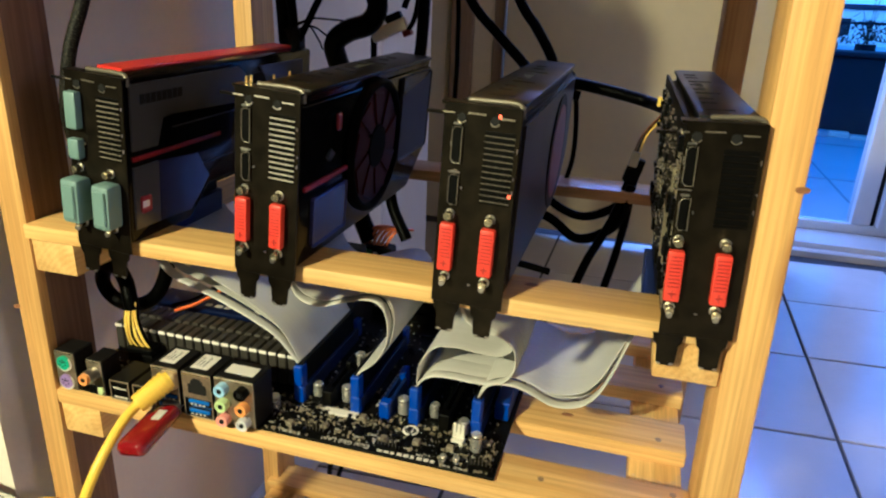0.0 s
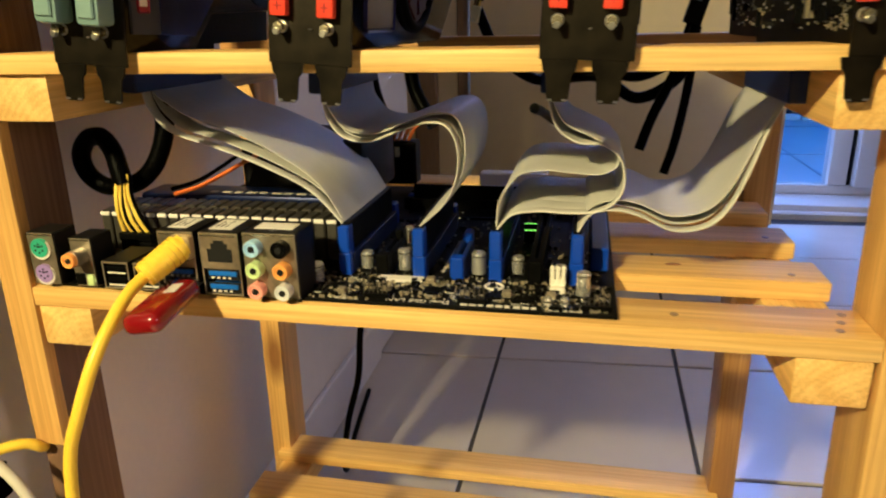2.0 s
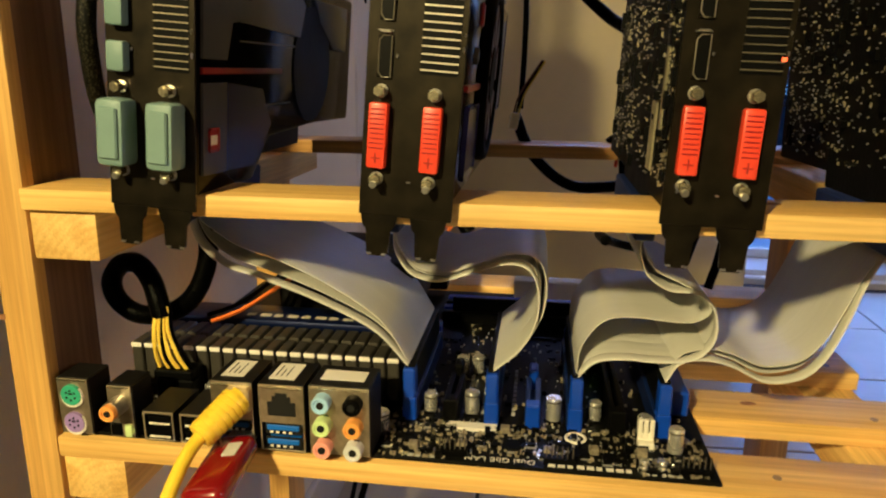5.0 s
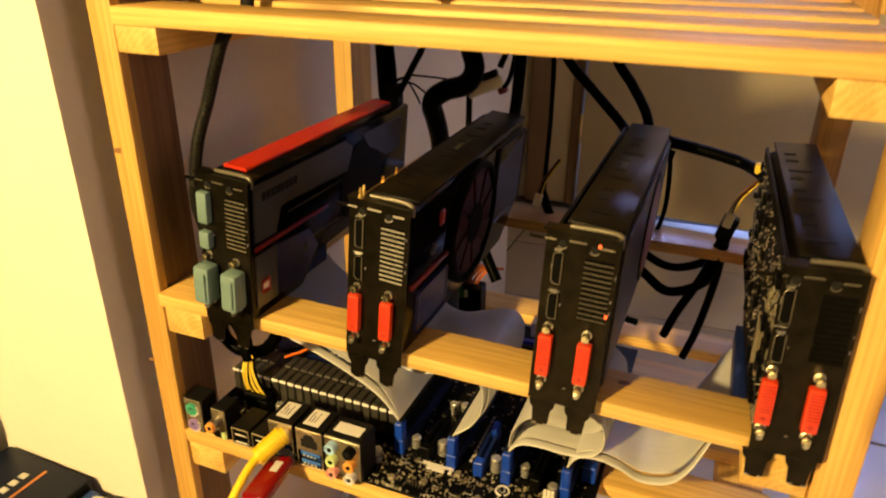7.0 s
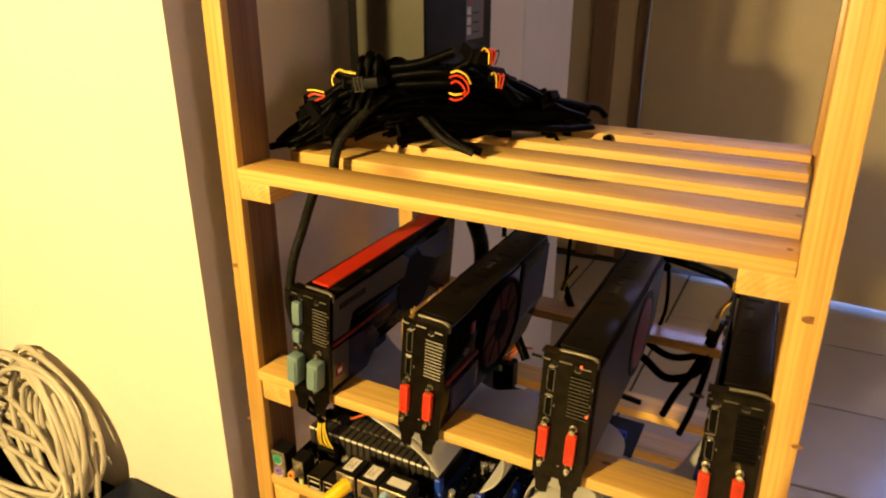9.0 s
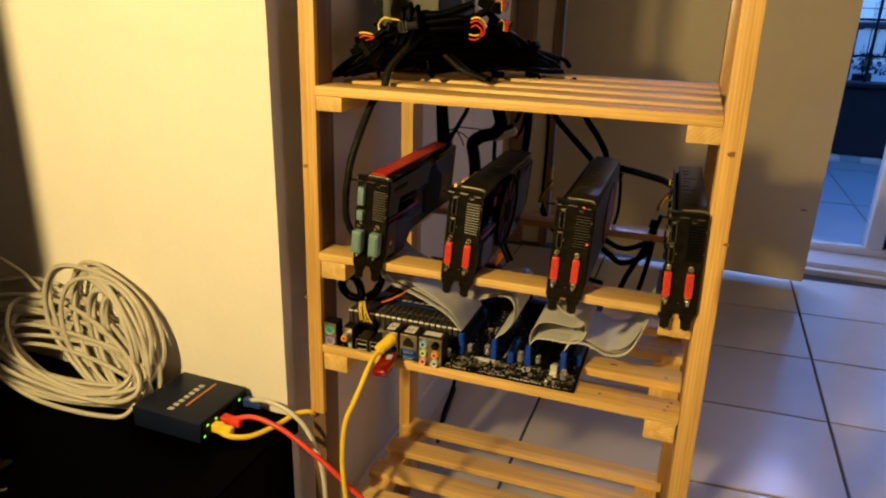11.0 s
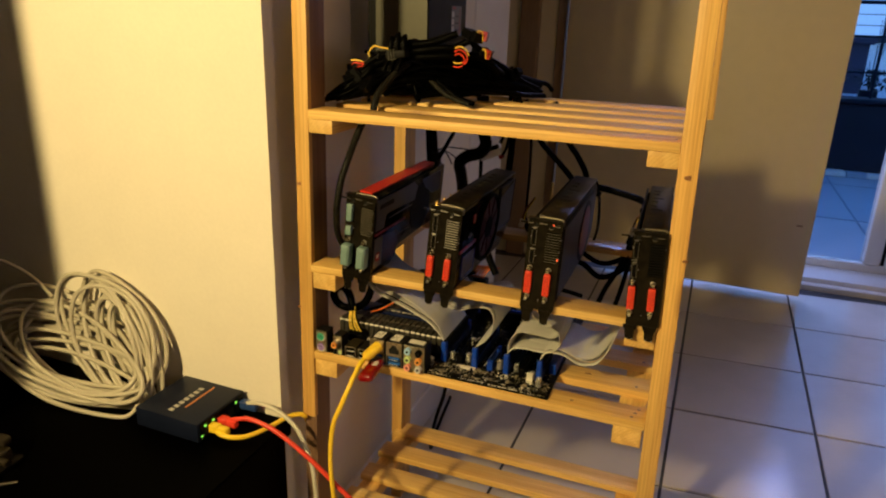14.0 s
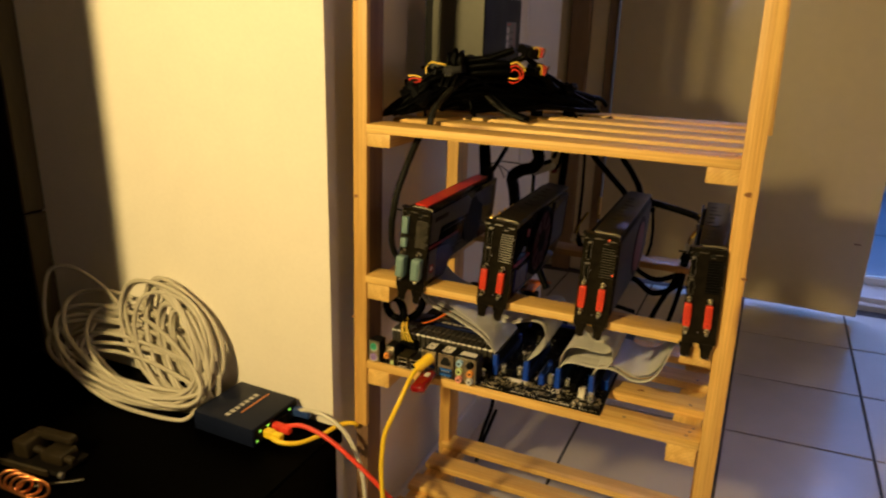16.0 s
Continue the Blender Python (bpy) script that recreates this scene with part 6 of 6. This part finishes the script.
tube(boot, [(0.0915, -0.005, 0.4485), (0.0885, -0.010, 0.4465), (0.0850, -0.016, 0.4430), (0.0805, -0.023, 0.4385)], 0.0062, 14, 6)
part("boot", boot, YELLOW, lead, "ribbed yellow strain relief boot", smooth=50)
for i in range(7):
    q = Vector((0.0900, -0.0075, 0.4477)).lerp(Vector((0.0820, -0.0210, 0.4400)), i / 6)
    d = Vector((-0.0005, -0.0008, -0.0005))
    part("boot_rib", rod(bmesh.new(), q - d, q + d, 0.0071 - 0.0001 * i, 16), YELLOW, lead)
part("plug_body", boxed(0.0855, 0.0965, -0.008, 0.002, 0.4420, 0.4540, 0.001), CLEAR_PLUG, lead, "clear yellowish plug")
stick = thing("usb_stick", "translucent red memory stick in a board port", "memory stick", pose(0.0905, -0.003, 0.4282, 5, -8, 2))
part("casing", boxed(-0.0098, 0.0098, -0.046, -0.004, -0.0052, 0.0052, 0.0046, 4), RED_GLASSY, stick)
part("metal_plug", boxed(-0.006, 0.006, -0.006, 0.003, -0.0022, 0.0022, 0.0004), STEEL, stick)
part("window", boxed(-0.0005, 0.0060, -0.022, -0.012, 0.0048, 0.0054, 0.0004), PRINT, stick, "small pale window")

# black lead dropping behind the board to the floor
cable("black_lead", "thin black lead dropping under the shelf to the floor", [(0.100, 0.300, 0.410), (0.085, 0.304, 0.340), (0.072, 0.306, 0.260), (0.066, 0.308, 0.205), (0.050, 0.315, 0.150), (0.030, 0.345, 0.080), (0.010, 0.400, 0.020), (-0.010, 0.480, 0.0045), (-0.030, 0.620, 0.0045)], 0.0034, CABLE_BLACK)

# ---- low black desk with the network switch and coil ----
desk = thing("desk", "low black laminate desk against the cream wall", "desk")
bm = bmesh.new()
outline = [(-1.30, -0.0115), (-1.30, -0.360), (-0.390, -0.360), (-0.390, -0.72), (-0.036, -0.72), (-0.036, -0.0115)]
face = bm.faces.new([bm.verts.new((x, y, 0.292)) for x, y in outline])
for v in [v for v in bmesh.ops.extrude_face_region(bm, geom=[face])["geom"] if isinstance(v, bmesh.types.BMVert)]:
    v.co.z = 0.315
bmesh.ops.recalc_face_normals(bm, faces=bm.faces)
bmesh.ops.bevel(bm, geom=list(bm.edges), offset=0.002, segments=2, affect="EDGES")
part("desktop", bm, BLACK_DESK, desk)
part("side_panel", boxed(-0.062, -0.044, -0.70, -0.016, 0.0, 0.292, 0.001), BLACK_DESK, desk)
part("side_panel", boxed(-0.388, -0.370, -0.70, -0.016, 0.0, 0.292, 0.001), BLACK_DESK, desk)
part("side_panel", boxed(-1.29, -1.272, -0.35, -0.016, 0.0, 0.292, 0.001), BLACK_DESK, desk)
part("back_panel", boxed(-1.272, -0.388, -0.034, -0.018, 0.0, 0.292, 0.001), BLACK_DESK, desk)

cabinet = thing("tall_panel", "tall black panel with a worn olive edge standing on the desk", "panel")
part("board", boxed(-1.20, -0.578, -0.046, -0.012, 0.3155, 1.55, 0.002), CABINET, cabinet)
part("edge_strip", boxed(-0.578, -0.572, -0.046, -0.012, 0.3155, 0.548, 0.001), CABINET_EDGE, cabinet, "worn olive edge strip")
part("edge_strip", boxed(-0.578, -0.572, -0.046, -0.012, 0.552, 1.55, 0.001), CABINET_EDGE, cabinet, "worn olive edge strip")

switch = thing("network_switch", "dark blue metal network switch with green lights on the desk", "network switch", pose(-0.158, -0.0605, 0.3155, 0, 0, -1.5))
part("casing", boxed(-0.050, 0.050, -0.046, 0.046, 0.002, 0.0290, 0.0018, 2), NAVY_METAL, switch)
for x, y in ((-0.042, -0.038), (0.042, -0.038), (-0.042, 0.038), (0.042, 0.038)):
    part("rubber_foot", rounded_rod((x, y, 0.0), (x, y, 0.0025), 0.005, 12), PLASTIC_BLACK, switch)
part("port_face", boxed(0.0495, 0.0515, -0.042, 0.042, 0.0045, 0.0265, 0.0004), PLASTIC_BLACK, switch, "black port panel")
for i in range(5):
    y = -0.030 + 0.0150 * i
    part("socket", boxed(0.0512, 0.0522, y - 0.0058, y + 0.0058, 0.0070, 0.0185), INK, switch)
    if i in (0, 1, 4):
        part("status_light", boxed(0.0512, 0.0524, y - 0.005, y - 0.002, 0.0205, 0.0230), LED_GREEN, switch, "green light")
part("status_light", boxed(0.0512, 0.0524, -0.0415, -0.0390, 0.0090, 0.0112), LED_GREEN, switch, "green light")
for i in range(7):
    part("logo_bar", boxed(-0.007, 0.000, -0.034 + 0.0092 * i, -0.0282 + 0.0092 * i, 0.0291, 0.0293), PRINT, switch)
part("logo_line", boxed(0.008, 0.0105, -0.020, 0.036, 0.0291, 0.0293), COPPER, switch)

JX, JZ = -0.1045, 0.3285
for k, (y, mat, label, pts) in enumerate((
    (-0.085, YELLOW, "yellow network cable from the switch over the desk edge", [(0, 0, 0), (0.020, -0.005, -0.0035), (0.0425, 0.007, -0.0065), (0.0595, 0.035, -0.005), (0.0715, 0.060, -0.001), (0.0830, 0.072, -0.001), (0.0865, 0.080, -0.008), (0.0740, 0.098, -0.022), (0.0690, 0.118, -0.060), (0.0690, 0.128, -0.150), (0.0700, 0.130, -0.3195)]),
    (-0.068, RED_CABLE, "red network cable from the switch over the desk edge", [(0, 0, 0), (0.020, 0.002, 0.006), (0.0365, 0.006, 0.0090), (0.0600, 0.008, 0.0050), (0.0865, 0.008, -0.0045), (0.1265, 0.008, -0.0285), (0.1595, 0.008, -0.0535), (0.1895, 0.013, -0.0885), (0.2045, 0.028, -0.1785), (0.2095, 0.048, -0.3250)]),
    (-0.024, WHITE_CABLE, "off-white network cable from the switch over the desk edge", [(0, 0, 0), (0.020, -0.002, 0.008), (0.0415, -0.006, 0.0120), (0.0665, -0.006, 0.0055), (0.0915, -0.006, -0.0155), (0.1085, -0.006, -0.0585), (0.1145, -0.006, -0.1145), (0.1150, -0.004, -0.2200), (0.1150, 0.000, -0.3250)]),
)):
    c = thing("network_cable", label, "cable", pose(JX, y, JZ), "cables in the switch")
    part("cord", tube(bmesh.new(), pts, 0.0031, 10, 8), mat, c, smooth=60)
    part("plug_body", boxed(-0.004, 0.010, -0.0055, 0.0055, -0.004, 0.006, 0.0008), BLUE_PLUG if k == 2 else mat, c)
    part("boot", boxed(0.008, 0.024, -0.0048, 0.0048, -0.0048, 0.0050, 0.0022, 2), BLUE_PLUG if k == 2 else mat, c)

# coil of off-white cable: loops leaning against the wall, a knot of turns round it
coil = thing("cable_coil", "loose coil of off-white network cable leaning on the wall", "cable")
cr = random.Random(8)


def turn_of_cable(c, u, v, lean=(0, 0, 0), r=0.0031):
    """One wound turn: an ellipse on the half axes u and v, wobbling a little, kept over the desk and off the wall."""
    ph, w = cr.uniform(0, 6.3), cr.uniform(0.02, 0.06)
    pts = []
    for i in range(29):
        t = 2 * math.pi * i / 28
        q = c + u * math.cos(t) * (1 + w * math.sin(2 * t + ph)) + v * math.sin(t) * (1 + w * math.sin(3 * t + ph))
        q = q + Vector(lean) * math.sin(t) + Vector((0, 0.004 * math.sin(2 * t + ph), 0))
        q.z, q.y = max(q.z, 0.3186 + cr.uniform(0, 0.003)), min(q.y, -0.0140)
        pts.append(q)
    part("turn", tube(bmesh.new(), pts, r, 7, 3), COIL_GREY, coil, smooth=60)


# tall turns standing against the wall, gathered on one side
for k in range(13):
    s = (k % 7) / 6 * 0.85 + cr.uniform(0, 0.15)
    half, tall = 0.024 + 0.056 * s, 0.060 + 0.022 * s
    side = Vector((-0.229 + cr.uniform(-0.012, 0.010), -0.044 + cr.uniform(-0.014, 0.012), 0.3215 + tall + cr.uniform(0, 0.006)))
    turn_of_cable(side - Vector((half, 0, 0)), Vector((half, cr.uniform(-0.012, 0.006), cr.uniform(-0.016, -0.002))), Vector((-0.022 + cr.uniform(-0.008, 0.008), 0.014, tall)))
# long turns that fan out over the desk in front of them
for k in range(15):
    s = k / 14
    end = Vector((-0.222 + cr.uniform(-0.022, 0.008), -0.064 + cr.uniform(-0.014, 0.010), 0.356 + cr.uniform(-0.016, 0.014)))
    half = cr.uniform(0.108, 0.138)
    axis = Vector((1, cr.uniform(-0.02, 0.10), -0.20 + 0.20 * s + cr.uniform(-0.04, 0.04))).normalized() * half
    turn_of_cable(end - axis, axis, Vector((-0.020, 0.030, 0.046)) * (1.02 - 0.42 * s + cr.uniform(-0.12, 0.12)), (0, 0.004, 0))
part("loose_end", tube(bmesh.new(), [(-0.40, -0.045, 0.440), (-0.44, -0.04, 0.462), (-0.485, -0.045, 0.480), (-0.515, -0.055, 0.478), (-0.530, -0.060, 0.452), (-0.522, -0.075, 0.40), (-0.490, -0.085, 0.352), (-0.450, -0.088, 0.330), (-0.41, -0.090, 0.3190)], 0.0028, 8, 8), COIL_GREY, coil, smooth=60)

# small scrap of metal and copper wire at the desk's front
scrap = thing("metal_clamp", "worn brown metal clamp lying on the desk", "clamp", pose(-0.322, -0.236, 0.3155, 0, 0, 6))
part("base", boxed(-0.050, 0.046, -0.026, 0.020, 0.0, 0.007, 0.002), CABINET, scrap, "black base plate")
part("base_lip", boxed(-0.050, 0.030, -0.030, -0.026, 0.0, 0.010, 0.0015), SCRAP, scrap)
part("jaw", boxed(-0.034, -0.010, -0.018, 0.014, 0.007, 0.030, 0.004, 2), SCRAP, scrap)
part("jaw", boxed(0.006, 0.040, -0.016, 0.012, 0.007, 0.022, 0.004, 2), SCRAP, scrap)
part("bridge", boxed(-0.026, 0.036, 0.004, 0.018, 0.022, 0.034, 0.005, 2), SCRAP, scrap)
part("screw", rounded_rod((-0.046, -0.004, 0.017), (0.052, -0.008, 0.014), 0.0045, 14), SCRAP, scrap)
part("screw_end", rounded_rod((0.046, -0.026, 0.006), (0.052, -0.026, 0.006), 0.004, 12), STEEL, scrap, "bright screw end")
part("rod", rounded_rod((0.030, -0.050, 0.003), (0.075, -0.020, 0.003), 0.0018, 10), SCRAP, scrap)
wire = bmesh.new()
for k in range(4):
    tube(wire, [(-0.300 + 0.012 * k + 0.010 * math.cos(a) * (1 + 0.2 * k), -0.296 + 0.008 * math.cos(a), 0.3315 + 0.013 * math.sin(a)) for a in [i * math.pi / 8 for i in range(17)]], 0.0019, 7, smooth=False)
tagged(part("copper_wire", wire, COPPER, None, smooth=60), "small loose coil of bare copper wire on the desk", "wire")

# ---- floor tiles ----
U, V = Vector((0.2955, 0.0155, 0)), Vector((0.0045, 0.2975, 0))
gap = 0.0058
bm = bmesh.new()
for zz, inset in ((-0.008, 0.0), (-0.0010, 0.0), (0.0, 0.0012)):
    a, b = U * (0.5 - (gap / 2 + inset) / U.length), V * (0.5 - (gap / 2 + inset) / V.length)
    ring = [bm.verts.new(p + Vector((0, 0, zz))) for p in (-a - b, a - b, a + b, b - a)]
    if zz > -0.008:
        for k in range(4):
            bm.faces.new((low[k], low[(k + 1) % 4], ring[(k + 1) % 4], ring[k]))
    else:
        bm.faces.new(ring[::-1])
    low = ring
bm.faces.new(low)
tile = mesh("tile", bm, 35)
tile.materials.append(TILE)
corner = Vector((0.4455, 0.488, 0))
tr = random.Random(3)
for i in range(-6, 6):
    for j in range(-6, 5):
        c = corner + (i + 0.5) * U + (j + 0.5) * V
        if -1.58 < c.x < 2.43 and -3.2 < c.y < 1.60:
            alike("tile", tile, floor, Matrix.Translation((c.x, c.y, tr.uniform(-0.0002, 0.0002))))
